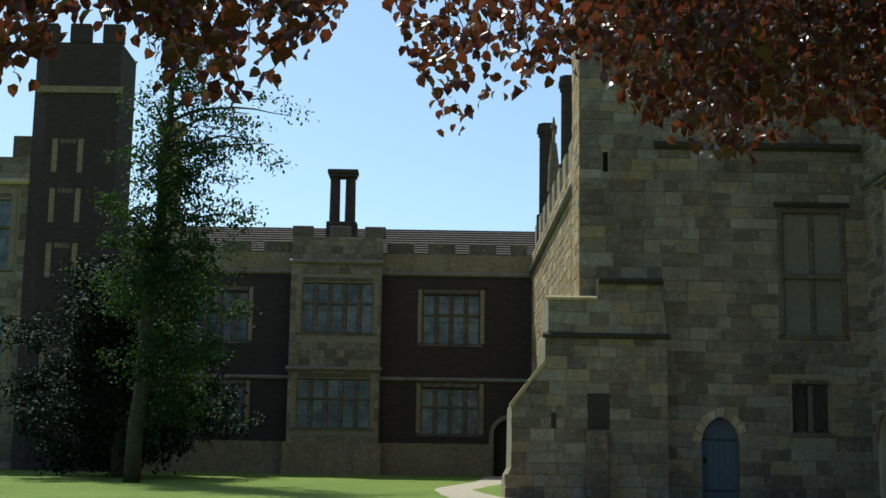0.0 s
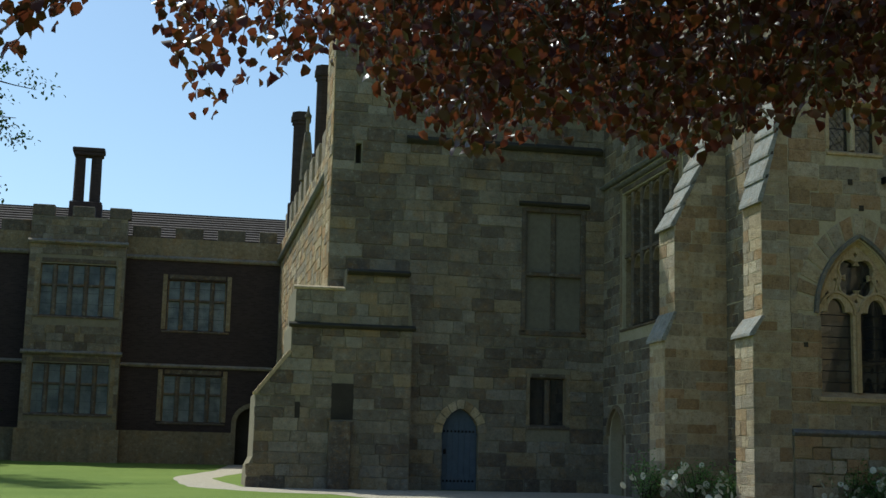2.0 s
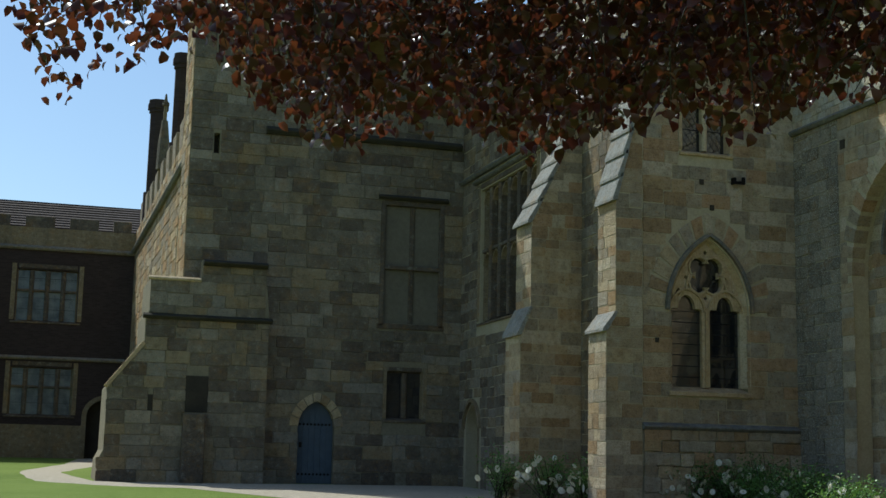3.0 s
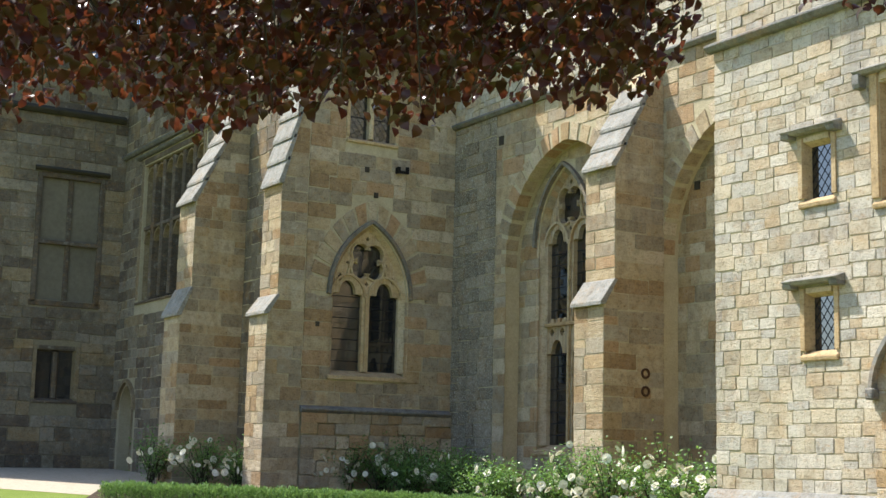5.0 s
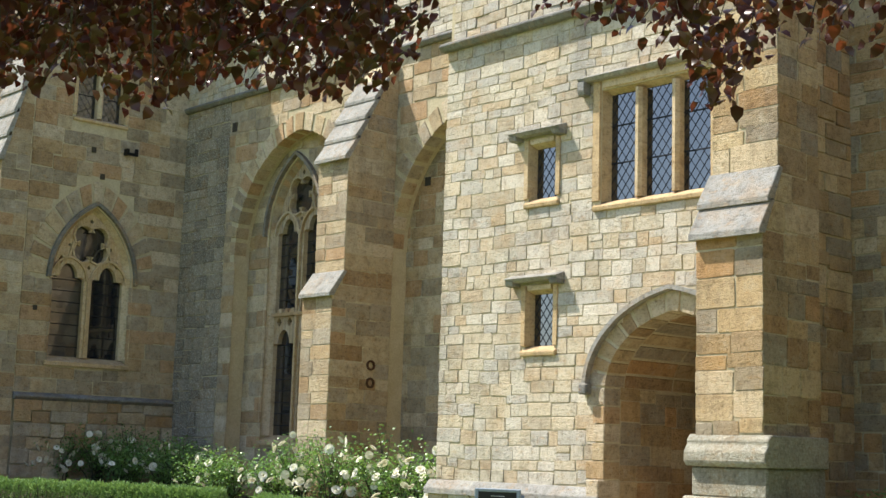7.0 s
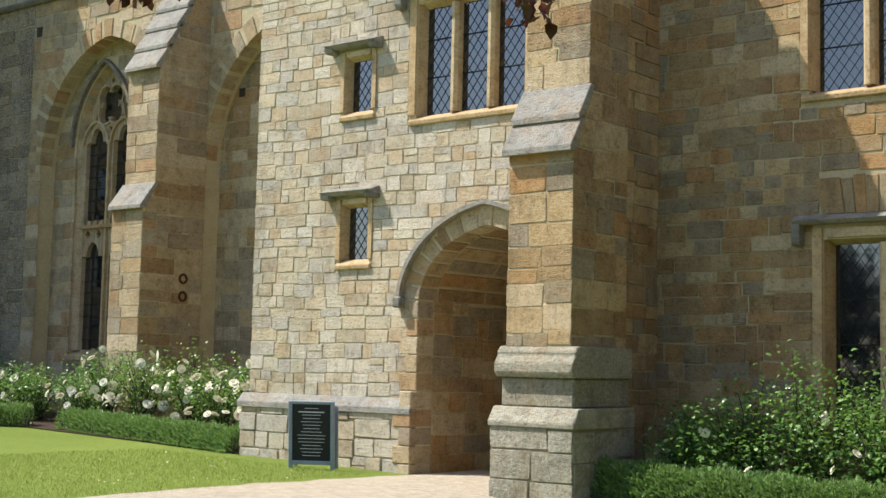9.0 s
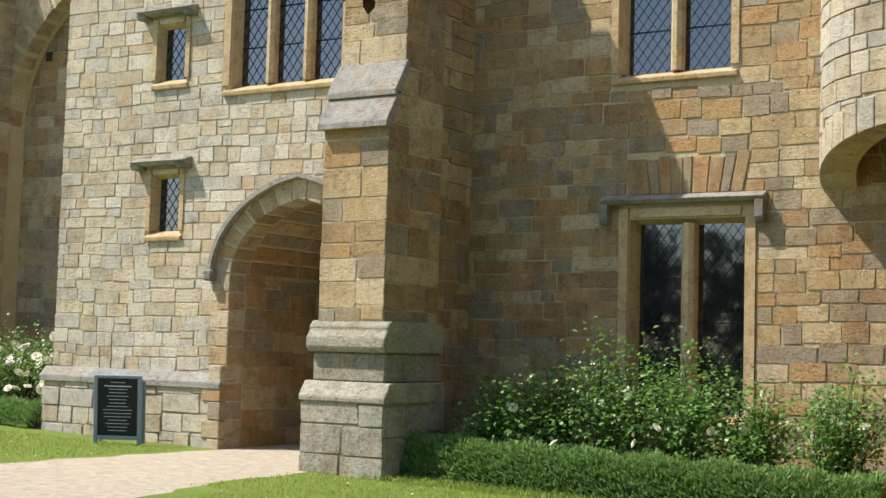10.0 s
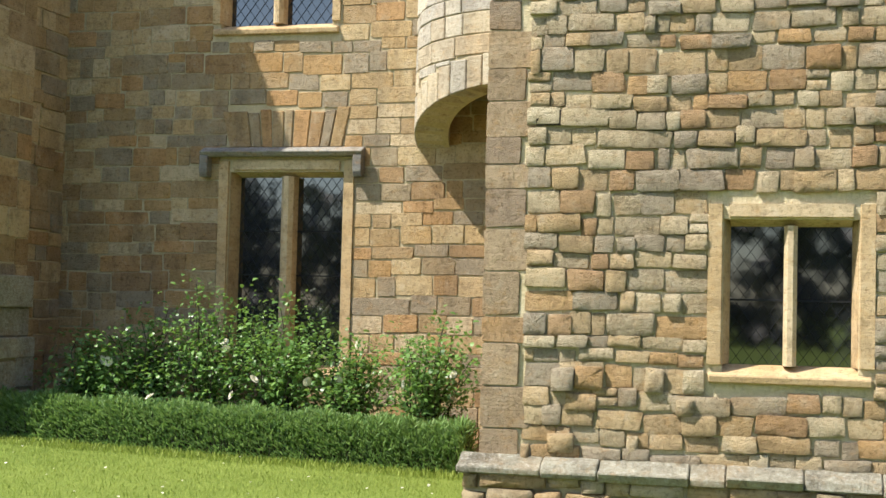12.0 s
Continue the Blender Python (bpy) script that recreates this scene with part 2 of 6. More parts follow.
def finish(bm, name, material, parent=None, bevel=0.0, smooth=False):
    bmesh.ops.recalc_face_normals(bm, faces=bm.faces)
    if bevel:
        bmesh.ops.bevel(bm, geom=list(bm.edges), offset=bevel, segments=1, affect="EDGES", clamp_overlap=True)
    me = bpy.data.meshes.new(name)
    bm.to_mesh(me)
    bm.free()
    me.materials.append(material)
    if smooth:
        me.polygons.foreach_set("use_smooth", [True] * len(me.polygons))
    ob = new(name, me)
    if parent:
        ob.parent = parent
    return ob


def part(name, bm, material, parent, label="", bevel=0.0, smooth=False):
    ob = finish(bm, name, material, parent, bevel, smooth)
    if label:
        tagged(ob, label)
    return ob


def thing(name, label, category, group="", kind=""):
    return tagged(new(name), label, category, group, kind)


def structure(ob, label, category):
    return tagged(ob, label, category, kind="structure")


def hull(bm, pts):
    """A box-like solid from eight corners: four below (or at one end), four above, in turn."""
    v = [bm.verts.new(p) for p in pts]
    for f in ((0, 1, 2, 3), (4, 5, 6, 7), (0, 1, 5, 4), (1, 2, 6, 5), (2, 3, 7, 6), (3, 0, 4, 7)):
        bm.faces.new([v[i] for i in f])


def box(bm, face, u0, u1, d0, d1, z0, z1):
    hull(bm, [face.at(u0, d0, z0), face.at(u1, d0, z0), face.at(u1, d1, z0), face.at(u0, d1, z0),
              face.at(u0, d0, z1), face.at(u1, d0, z1), face.at(u1, d1, z1), face.at(u0, d1, z1)])


def wbox(bm, x0, x1, y0, y1, z0, z1):
    box(bm, south(0), x0, x1, -y0, -y1, z0, z1)


def prism(bm, face, outline, d0, d1):
    """An outline of (u, z) extruded from d0 to d1."""
    a = [bm.verts.new(face.at(u, d0, z)) for u, z in outline]
    b = [bm.verts.new(face.at(u, d1, z)) for u, z in outline]
    n = len(a)
    bm.faces.new(a)
    bm.faces.new(b)
    for i in range(n):
        bm.faces.new((a[i], a[(i + 1) % n], b[(i + 1) % n], b[i]))


def profile(bm, face, outline, u0, u1):
    """An outline of (d, z) extruded along u."""
    a = [bm.verts.new(face.at(u0, d, z)) for d, z in outline]
    b = [bm.verts.new(face.at(u1, d, z)) for d, z in outline]
    n = len(a)
    bm.faces.new(a)
    bm.faces.new(b)
    for i in range(n):
        bm.faces.new((a[i], a[(i + 1) % n], b[(i + 1) % n], b[i]))


def sweep(bm, face, pts, w, d0, d1, closed=False):
    """A bar of in-plane width w, from depth d0 to d1, along (u, z) points."""
    n = len(pts)
    rings = []
    for i, (u, z) in enumerate(pts):
        p, q = pts[(i - 1) % n if closed else max(i - 1, 0)], pts[(i + 1) % n if closed else min(i + 1, n - 1)]
        t = Vector((q[0] - p[0], q[1] - p[1]))
        t = t.normalized() if t.length > 1e-9 else Vector((1, 0))
        s = Vector((-t.y, t.x)) * (w / 2)
        rings.append([bm.verts.new(face.at(u + a * s.x, d, z + a * s.y)) for a, d in ((1, d0), (1, d1), (-1, d1), (-1, d0))])
    for i in range(n if closed else n - 1):
        a, b = rings[i], rings[(i + 1) % n]
        for k in range(4):
            bm.faces.new((a[k], a[(k + 1) % 4], b[(k + 1) % 4], b[k]))
    if not closed:
        bm.faces.new(rings[0])
        bm.faces.new(rings[-1])


def arch_h(du, w, rise):
    """Height of a pointed arch at du from its middle; low ones are four-centred."""
    if rise < 1.12 * w:
        x = min(abs(du) / w, 1.0)
        return rise * (0.8 * math.sqrt(1 - x ** 2.2) + 0.2 * (1 - x))
    k = max((rise * rise - w * w) / (2 * w), 0.0)
    r = w + k
    return math.sqrt(max(r * r - (abs(du) + k) ** 2, 0.0))


def arch_pts(uc, w, zs, rise, n=12):
    return [(uc - w * math.cos(math.pi * i / (2 * n)), zs + arch_h(w * math.cos(math.pi * i / (2 * n)), w, rise)) for i in range(n + 1)] + \
           [(uc + w * math.cos(math.pi * i / (2 * n)), zs + arch_h(w * math.cos(math.pi * i / (2 * n)), w, rise)) for i in range(n - 1, -1, -1)]


def rect(u0, u1, z0, z1):
    return dict(u0=u0, u1=u1, lo=lambda u: z0, hi=lambda u: z1, cuts=[u0, u1])


def opening(u0, u1, z0, z1, g=0.045):
    """A window's hole in the wall, clear of its chamfered frame and sloping sill."""
    return rect(u0 - g, u1 + g, z0 - 0.1, z1 + g)


def pointed(uc, w, z0, zs, rise):
    return dict(u0=uc - w, u1=uc + w, lo=lambda u: z0, hi=lambda u: zs + arch_h(min(abs(u - uc), w), w, rise),
                cuts=[p[0] for p in arch_pts(uc, w, zs, rise)])


def round_arch(uc, w, ring, z0, zs, rise):
    """What an arch and its ring of wedge stones keep clear of coursed stone."""
    big = w + ring
    return dict(u0=uc - big, u1=uc + big, lo=lambda u: z0 if abs(u - uc) <= w + 0.01 else zs, hi=lambda u: zs + arch_h(min(abs(u - uc), big), big, rise + ring), cuts=[])


def solid_wall(name, face, u0, u1, z0, z1, thick, openings, material, label, front=0.0):
    """A wall with its openings cut right through."""
    bm = bmesh.new()
    cuts = sorted({round(c, 5) for o in openings for c in o["cuts"] if u0 < c < u1} | {u0, u1})
    for a, b in zip(cuts, cuts[1:]):
        if b - a < 1e-4:
            continue
        m = (a + b) / 2
        holes = sorted((o for o in openings if o["u0"] < m < o["u1"]), key=lambda o: o["lo"](m))
        lo_a = lo_b = z0
        spans = []
        for o in holes:
            spans.append((lo_a, lo_b, o["lo"](a), o["lo"](b)))
            lo_a, lo_b = o["hi"](a), o["hi"](b)
        spans.append((lo_a, lo_b, z1, z1))
        for la, lb, ha, hb in spans:
            if max(ha - la, hb - lb) < 1e-3:
                continue
            hull(bm, [face.at(a, front, la), face.at(b, front, lb), face.at(b, front - thick, lb), face.at(a, front - thick, la),
                      face.at(a, front, ha), face.at(b, front, hb), face.at(b, front - thick, hb), face.at(a, front - thick, ha)])
    return structure(finish(bm, name, material), label, "wall")


def stone_template(i, edge, rough, lump):
    """A faced stone, one by one across: a worn outline of eight points, three rings deep."""
    rng = random.Random(100 + i)
    j = lambda s: rng.uniform(-s, s)
    c = edge * 2.2
    ring = [(-0.5 + c, -0.5), (0.5 - c, -0.5), (0.5, -0.5 + c), (0.5, 0.5 - c), (0.5 - c, 0.5), (-0.5 + c, 0.5), (-0.5, 0.5 - c), (-0.5, -0.5 + c)]
    corner = [(u * (1 + j(lump)), z * (1 + j(lump))) for u, z in ring]
    v = [(u, 0.0, z) for u, z in corner]
    v += [(u * (1 - edge * 0.3), 0.6 + j(rough * 0.4), z * (1 - edge * 0.5)) for u, z in corner]
    v += [(u * (1 - edge * 1.4) + j(0.02), 1.0 + j(rough), z * (1 - edge * 2.2) + j(0.03)) for u, z in corner]
    v.append((j(0.1), 1.0 + j(rough) + rough * 0.4, j(0.1)))
    f = []
    for r in (0, 8):
        for k in range(8):
            n = (k + 1) % 8
            f.append((r + k, r + n, r + 8 + n, r + 8 + k))
    for k in range(8):
        f.append((16 + k, 16 + (k + 1) % 8, 24))
    return v, f


SETS = {"ashlar": [stone_template(i, 0.022, 0.07, 0.03) for i in range(8)],
        "rubble": [stone_template(i + 20, 0.03, 0.3, 0.1) for i in range(12)]}
STONE_MESH = {}


def stone_mesh(kind, i, material, flip):
    key = (kind, i, material.name, flip)
    if key not in STONE_MESH:
        v, f = SETS[kind][i]
        me = bpy.data.meshes.new("stone")
        me.from_pydata(v, [], [tuple(reversed(q)) for q in f] if not flip else f)
        me.materials.append(material)
        me.polygons.foreach_set('use_smooth', [kind == 'rubble'] * len(me.polygons))
        STONE_MESH[key] = me
    return STONE_MESH[key]


def courses(rng, span, z0, z1, hs, ws, openings, margin=0.0):
    """Rows of stones over a wall, clear of its openings: (u, z, width, height)."""
    out = []
    z = z0
    while z < z1 - 0.03:
        h = min(rng.uniform(*hs), z1 - z)
        if z1 - z - h < hs[0] * 0.5:
            h = z1 - z
        ua, ub = span(z + h / 2) if callable(span) else span
        free = [(ua, ub)]
        for o in openings:
            lo = hi = None
            for zz in (z + 0.01, z + h / 2, z + h - 0.01):
                for k in range(25):
                    u = o["u0"] + (o["u1"] - o["u0"]) * k / 24
                    if o["lo"](u) - margin < zz < o["hi"](u) + margin:
                        lo = u if lo is None else min(lo, u)
                        hi = u if hi is None else max(hi, u)
            if lo is not None:
                lo, hi = lo - margin, hi + margin
                nxt = []
                for a, b in free:
                    if hi <= a or lo >= b:
                        nxt.append((a, b))
                    else:
                        if lo - a > 0.04:
                            nxt.append((a, lo))
                        if b - hi > 0.04:
                            nxt.append((hi, b))
                free = nxt
        for a, b in free:
            u = a
            while u < b - 0.02:
                w = min(rng.uniform(*ws) * (0.7 + 0.6 * rng.random()), b - u)
                if b - u - w < ws[0] * 0.6:
                    w = b - u
                if h > hs[0] * 1.5 and w < ws[1] * 0.7 and rng.random() < 0.1:
                    out.append((u + w / 2, z + h * 0.26, w, h * 0.52))
                    out.append((u + w / 2, z + h * 0.76, w, h * 0.48))
                else:
                    out.append((u + w / 2, z + h / 2, w, h))
                u += w
        z += h
    return out


def lay_stones(parent, face, stones, material, kind="ashlar", proud=0.02, gap=0.012, base=0.0, seed=1,
               singles=0, single_material=None, focus=(0, 0), piece="stone"):
    """Lays stones on a wall: the ones by the focus as pieces of their own, the rest joined."""
    rng = random.Random(seed)
    order = sorted(stones, key=lambda s: (s[0] - focus[0]) ** 2 + (s[1] - focus[1]) ** 2) if singles else stones
    tv = SETS[kind]
    verts, faces = [], []
    wob = 0.012 if kind == 'rubble' else min(gap * 0.6, 0.012)
    for k, (u, z, w, h) in enumerate(order):
        i = rng.randrange(len(tv))
        p = proud * (rng.uniform(0.5, 1.7) if kind == 'rubble' else rng.uniform(0.55, 1.35))
        sag = 0.05 * (w if kind == 'rubble' else 0.4) * math.sin(u * 1.9 + seed) + 0.012 * math.sin(u * 4.3 + z * 2.0)
        u, z = u + rng.uniform(-wob, wob), z + rng.uniform(-wob, wob) + sag
        tilt = rng.uniform(-1, 1) * (0.04 if kind == "rubble" else 0.008)
        if k < singles:
            ob = new(piece, stone_mesh(kind, i, single_material or material, face.flip))
            m = Matrix((face.u, face.n, Vector((0, 0, 1)))).transposed().to_4x4()
            m.translation = face.at(u, base, z)
            ob.matrix_world = m @ Matrix.Rotation(tilt, 4, "Y") @ Matrix.Diagonal((w - gap, p, h - gap, 1))
            ob.parent = parent
        else:
            b0 = len(verts)
            v, f = tv[i]
            ct, st = math.cos(tilt), math.sin(tilt)
            for a, d, c in v:
                a, c = a * (w - gap), c * (h - gap)
                verts.append(face.at(u + a * ct - c * st, base + d * p, z + a * st + c * ct))
            for q in f:
                q = q if face.flip else tuple(reversed(q))
                faces.append(tuple(b0 + n for n in q))
    if verts:
        me = bpy.data.meshes.new("stonework")
        me.from_pydata(verts, [], faces)
        me.polygons.foreach_set("use_smooth", [kind == "rubble"] * len(me.polygons))
        me.materials.append(material)
        ob = new("stonework", me)
        ob.parent = parent
        tagged(ob, kind="stuff")


def lattice(parent, face, u0, u1, z0, z1, d, diamond, step):
    """Lead cames over one pane."""
    bm = bmesh.new()
    t = 0.0035
    if diamond:
        h = step * 1.35
        w = u1 - u0
        ht = z1 - z0
        slope = h / step
        for sgn in (1, -1):
            c = -w * slope if sgn > 0 else 0.0
            end = ht if sgn > 0 else ht + w * slope
            while c < end:
                pts = []
                for x in (0.0, w):
                    pts.append((x, c + slope * x if sgn > 0 else c - slope * x))
                (xa, za), (xb, zb) = pts
                s0, s1 = 0.0, 1.0
                dz = zb - za
                lo, hi = sorted(((0 - za) / dz, (ht - za) / dz))
                s0, s1 = max(s0, lo), min(s1, hi)
                if s1 - s0 > 0.02:
                    sweep(bm, face, [(u0 + xa + (xb - xa) * s, z0 + za + dz * s) for s in (s0, s1)], t, d, d + 0.008)
                c += h
    else:
        n = max(1, round((u1 - u0) / step))
        for i in range(1, n):
            u = u0 + (u1 - u0) * i / n
            sweep(bm, face, [(u, z0), (u, z1)], t, d, d + 0.008)
        n = max(1, round((z1 - z0) / (step * 1.4)))
        for i in range(1, n):
            z = z0 + (z1 - z0) * i / n
            sweep(bm, face, [(u0, z), (u1, z)], t, d, d + 0.008)
    z = z0 + 0.5
    while z < z1 - 0.2:
        box(bm, face, u0, u1, d, d + 0.014, z - 0.007, z + 0.007)
        z += 0.5
    if len(bm.verts):
        part("lead_came", bm, LEAD, parent)
    else:
        bm.free()


WINDOWS = [0]


def label_mould(parent, face, u0, u1, z, drop, stop=0.1, depth=0.14):
    bm = bmesh.new()
    profile(bm, face, [(0.0, z - 0.05), (depth * 0.7, z - 0.05), (depth, z), (0.03, z + 0.06), (0.0, z + 0.06)], u0, u1)
    for u in ((u0, u0 + stop), (u1 - stop, u1)):
        profile(bm, face, [(0.0, z - drop), (depth * 0.75, z - drop), (depth * 0.9, z - drop + 0.06), (depth * 0.9, z - 0.04), (0.0, z - 0.04)], *u)
    part("label_mould", bm, CAPST, parent, "weathered stone drip mould", 0.008)


def mullioned(face, u0, u1, z0, z1, lights, label, transoms=(), frame_w=0.14, mull=0.1, recess=0.2, lattice_kind="diamond", step=0.11,
              glass=None, stone=None, sill=True, mould=None, arched=False):
    """A stone-mullioned window in its opening."""
    stone = stone or DRESSED
    WINDOWS[0] += 1
    top = structure(new("window_%d" % WINDOWS[0]), label, "window")
    bm = bmesh.new()
    for a, b in ((u0 - frame_w, u0), (u1, u1 + frame_w)):
        inner, outer = (u0, u0 - frame_w) if a < u0 - 1e-6 else (u1, u1 + frame_w)
        hull(bm, [face.at(outer, 0.03, z0), face.at(inner + (outer - inner) * 0.35, 0.03, z0), face.at(inner, -recess, z0), face.at(outer, -recess, z0),
                  face.at(outer, 0.03, z1 + frame_w), face.at(inner + (outer - inner) * 0.35, 0.03, z1 + frame_w), face.at(inner, -recess, z1 + frame_w), face.at(outer, -recess, z1 + frame_w)])
    hull(bm, [face.at(u0, 0.03, z1 + frame_w * 0.4), face.at(u1, 0.03, z1 + frame_w * 0.4), face.at(u1, -recess, z1), face.at(u0, -recess, z1),
              face.at(u0, 0.03, z1 + frame_w), face.at(u1, 0.03, z1 + frame_w), face.at(u1, -recess, z1 + frame_w), face.at(u0, -recess, z1 + frame_w)])
    part("window_frame", bm, stone, top)
    if sill:
        bm = bmesh.new()
        profile(bm, face, [(-recess, z0 - 0.14), (0.05, z0 - 0.14), (0.06, z0 - 0.08), (-recess + 0.05, z0), (-recess, z0)], u0 - frame_w * 0.9, u1 + frame_w * 0.9)
        part("window_sill", bm, stone, top, "", 0.01)
    wl = (u1 - u0 - mull * (lights - 1)) / lights
    rows = [z0, *transoms, z1]
    for i in range(lights):
        a = u0 + i * (wl + mull)
        if i:
            bm = bmesh.new()
            prism_pts = [(-recess - 0.02, -mull * 0.5), (-0.06, -mull * 0.5), (-0.01, -mull * 0.2), (-0.01, mull * 0.2), (-0.06, mull * 0.5), (-recess - 0.02, mull * 0.5)]
            lo = [bm.verts.new(face.at(a - mull / 2 + s, d, z0)) for d, s in prism_pts]
            hi = [bm.verts.new(face.at(a - mull / 2 + s, d, z1)) for d, s in prism_pts]
            bm.faces.new(lo)
            bm.faces.new(hi)
            for k in range(6):
                bm.faces.new((lo[k], lo[(k + 1) % 6], hi[(k + 1) % 6], hi[k]))
            part("mullion", bm, stone, top)
        for za, zb in zip(rows, rows[1:]):
            za2 = za + (0.05 if za != z0 else 0)
            zb2 = zb - (0.05 if zb != z1 else 0)
            bm = bmesh.new()
            box(bm, face, a - 0.01, a + wl + 0.01, -recess - 0.03, -recess, za2 - 0.01, zb2 + 0.01)
            pane = part("pane", bm, glass or GLASS, top)
            if lattice_kind:
                lattice(pane, face, a, a + wl, za2, zb2, -recess, lattice_kind == "diamond", step)
            if arched:
                bm = bmesh.new()
                r = wl * 0.55
                sweep(bm, face, arch_pts(a + wl / 2, wl / 2, zb2 - r - 0.02, r, 5), 0.045, -recess, -0.08)
                part("light_head", bm, stone, top)
    for z in transoms:
        bm = bmesh.new()
        box(bm, face, u0, u1, -recess - 0.02, -0.04, z - 0.05, z + 0.05)
        part("transom", bm, stone, top, "", 0.012)
    if mould:
        label_mould(top, face, *mould)
    return top


def coping(name, face, u0, u1, z, depth, h, label, material=None, back=0.0):
    bm = bmesh.new()
    profile(bm, face, [(back, z), (depth * 0.6, z), (depth, z + h * 0.35), (depth, z + h * 0.55), (0.02, z + h), (back, z + h)], u0, u1)
    return structure(finish(bm, name, material or CAPST, None, 0.006), label, "trim")


def voussoirs(parent, face, uc, w, zs, rise, depth, d0, d1, n, material, inset=0.015, gap=0.012):
    """Wedge stones round an arch, parted by narrow joints."""
    fine = 160
    inner = arch_pts(uc, w - inset, zs, rise - inset, fine // 2)
    outer = arch_pts(uc, w + depth, zs, rise + depth, fine // 2)
    cut = max(1, round(gap / (2.6 * w) * fine / 2))
    rng = random.Random(int(uc * 100) + n)
    for i in range(n):
        a, b = round(i * fine / n) + cut, round((i + 1) * fine / n) - cut
        front = d1 + rng.uniform(-0.008, 0.008)
        steps = [a, (2 * a + b) // 3, (a + 2 * b) // 3, b]
        bm = bmesh.new()
        ring = [inner[k] for k in steps] + [outer[k] for k in reversed(steps)]
        prism(bm, face, ring, d0, front)
        part("voussoir", bm, material, parent, "", 0.008)


def buttress(label, face, u0, u1, outline, stages, slabs, material, single_material, seed, singles=0, hs=(0.2, 0.32), ws=(0.35, 0.7), group="buttresses"):
    """A stepped pier: core, faced front and near side, sloping slabs on its offsets.
    outline: (d, z) from the foot outward and up; stages: (depth, z0, z1); slabs: ((d0, z0), (d1, z1), count)."""
    top = thing("buttress", label, "buttress", group, "structure")
    bm = bmesh.new()
    profile(bm, face, outline, u0, u1)
    part("core", bm, MORTAR, top)
    side = Face(face.at(u0, 0, 0), -face.n, -face.u)
    rng = random.Random(seed)
    for k, (d, z0, z1) in enumerate(stages):
        st = courses(rng, (u0 - 0.01, u1 + 0.01), z0, z1, hs, ws, [])
        lay_stones(top, face, st, material, "ashlar", 0.01, 0.011, d, seed + k, singles, single_material, ((u0 + u1) / 2, 2.5))

    def reach(z):
        prev = outline[0]
        best = 0.05
        for cur in outline[1:]:
            if prev[1] != cur[1] and min(prev[1], cur[1]) <= z <= max(prev[1], cur[1]) and prev[0] > 0:
                best = prev[0] + (cur[0] - prev[0]) * (z - prev[1]) / (cur[1] - prev[1])
            prev = cur
        return (-best, -0.0)

    st = courses(rng, reach, outline[0][1], outline[-1][1] - 0.05, hs, ws, [])
    lay_stones(top, side, st, material, "ashlar", 0.01, 0.011, 0.0, seed + 9)
    for (da, za), (db, zb), n in slabs:
        for i in range(n):
            s, e = i / n, (i + 1) / n + 0.03
            pa = (da + (db - da) * s, za + (zb - za) * s)
            pb = (da + (db - da) * e, za + (zb - za) * e)
            bm = bmesh.new()
            profile(bm, face, [(pa[0] - 0.02, pa[1]), (pa[0] + 0.09, pa[1] - 0.02), (pa[0] + 0.09, pa[1] + 0.05), (pb[0] + 0.03, pb[1] + 0.02), (pb[0] - 0.04, pb[1])], u0 - 0.04, u1 + 0.04)
            part("cap_slab", bm, CAPST, top, "grey weathered sloping slab", 0.008)
    return top


# ---------------------------------------------------------------- ground
def gz(y):
    return 0.023 * min(max(y, 0.0), 70.0)


def ground_sheet(name, material, x0, x1, y0, y1, nx, ny, lift, edge=None, label="", category=""):
    bm = bmesh.new()
    grid = []
    for j in range(ny + 1):
        row = []
        for i in range(nx + 1):
            x, y = x0 + (x1 - x0) * i / nx, y0 + (y1 - y0) * j / ny
            if edge:
                x, y = edge(i / nx, j / ny)
            row.append(bm.verts.new((x, y, gz(y) + lift)))
        grid.append(row)
    for j in range(ny):
        for i in range(nx):
            bm.faces.new((grid[j][i], grid[j][i + 1], grid[j + 1][i + 1], grid[j + 1][i]))
    return structure(finish(bm, name, material), label, category)


bm = bmesh.new()
ys = [-1500, -100, 0, 10, 20, 30, 40, 50, 60, 70, 200, 2500]
xs = [-2000, -200, -50, 0, 20, 60, 200, 2000]
grid = [[bm.verts.new((x, y, gz(y))) for x in xs] for y in ys]
for j in range(len(ys) - 1):
    for i in range(len(xs) - 1):
        bm.faces.new((grid[j][i], grid[j][i + 1], grid[j + 1][i + 1], grid[j + 1][i]))
structure(finish(bm, "ground", LAWN), "sunlit mown green lawn with small white daisies", "lawn")


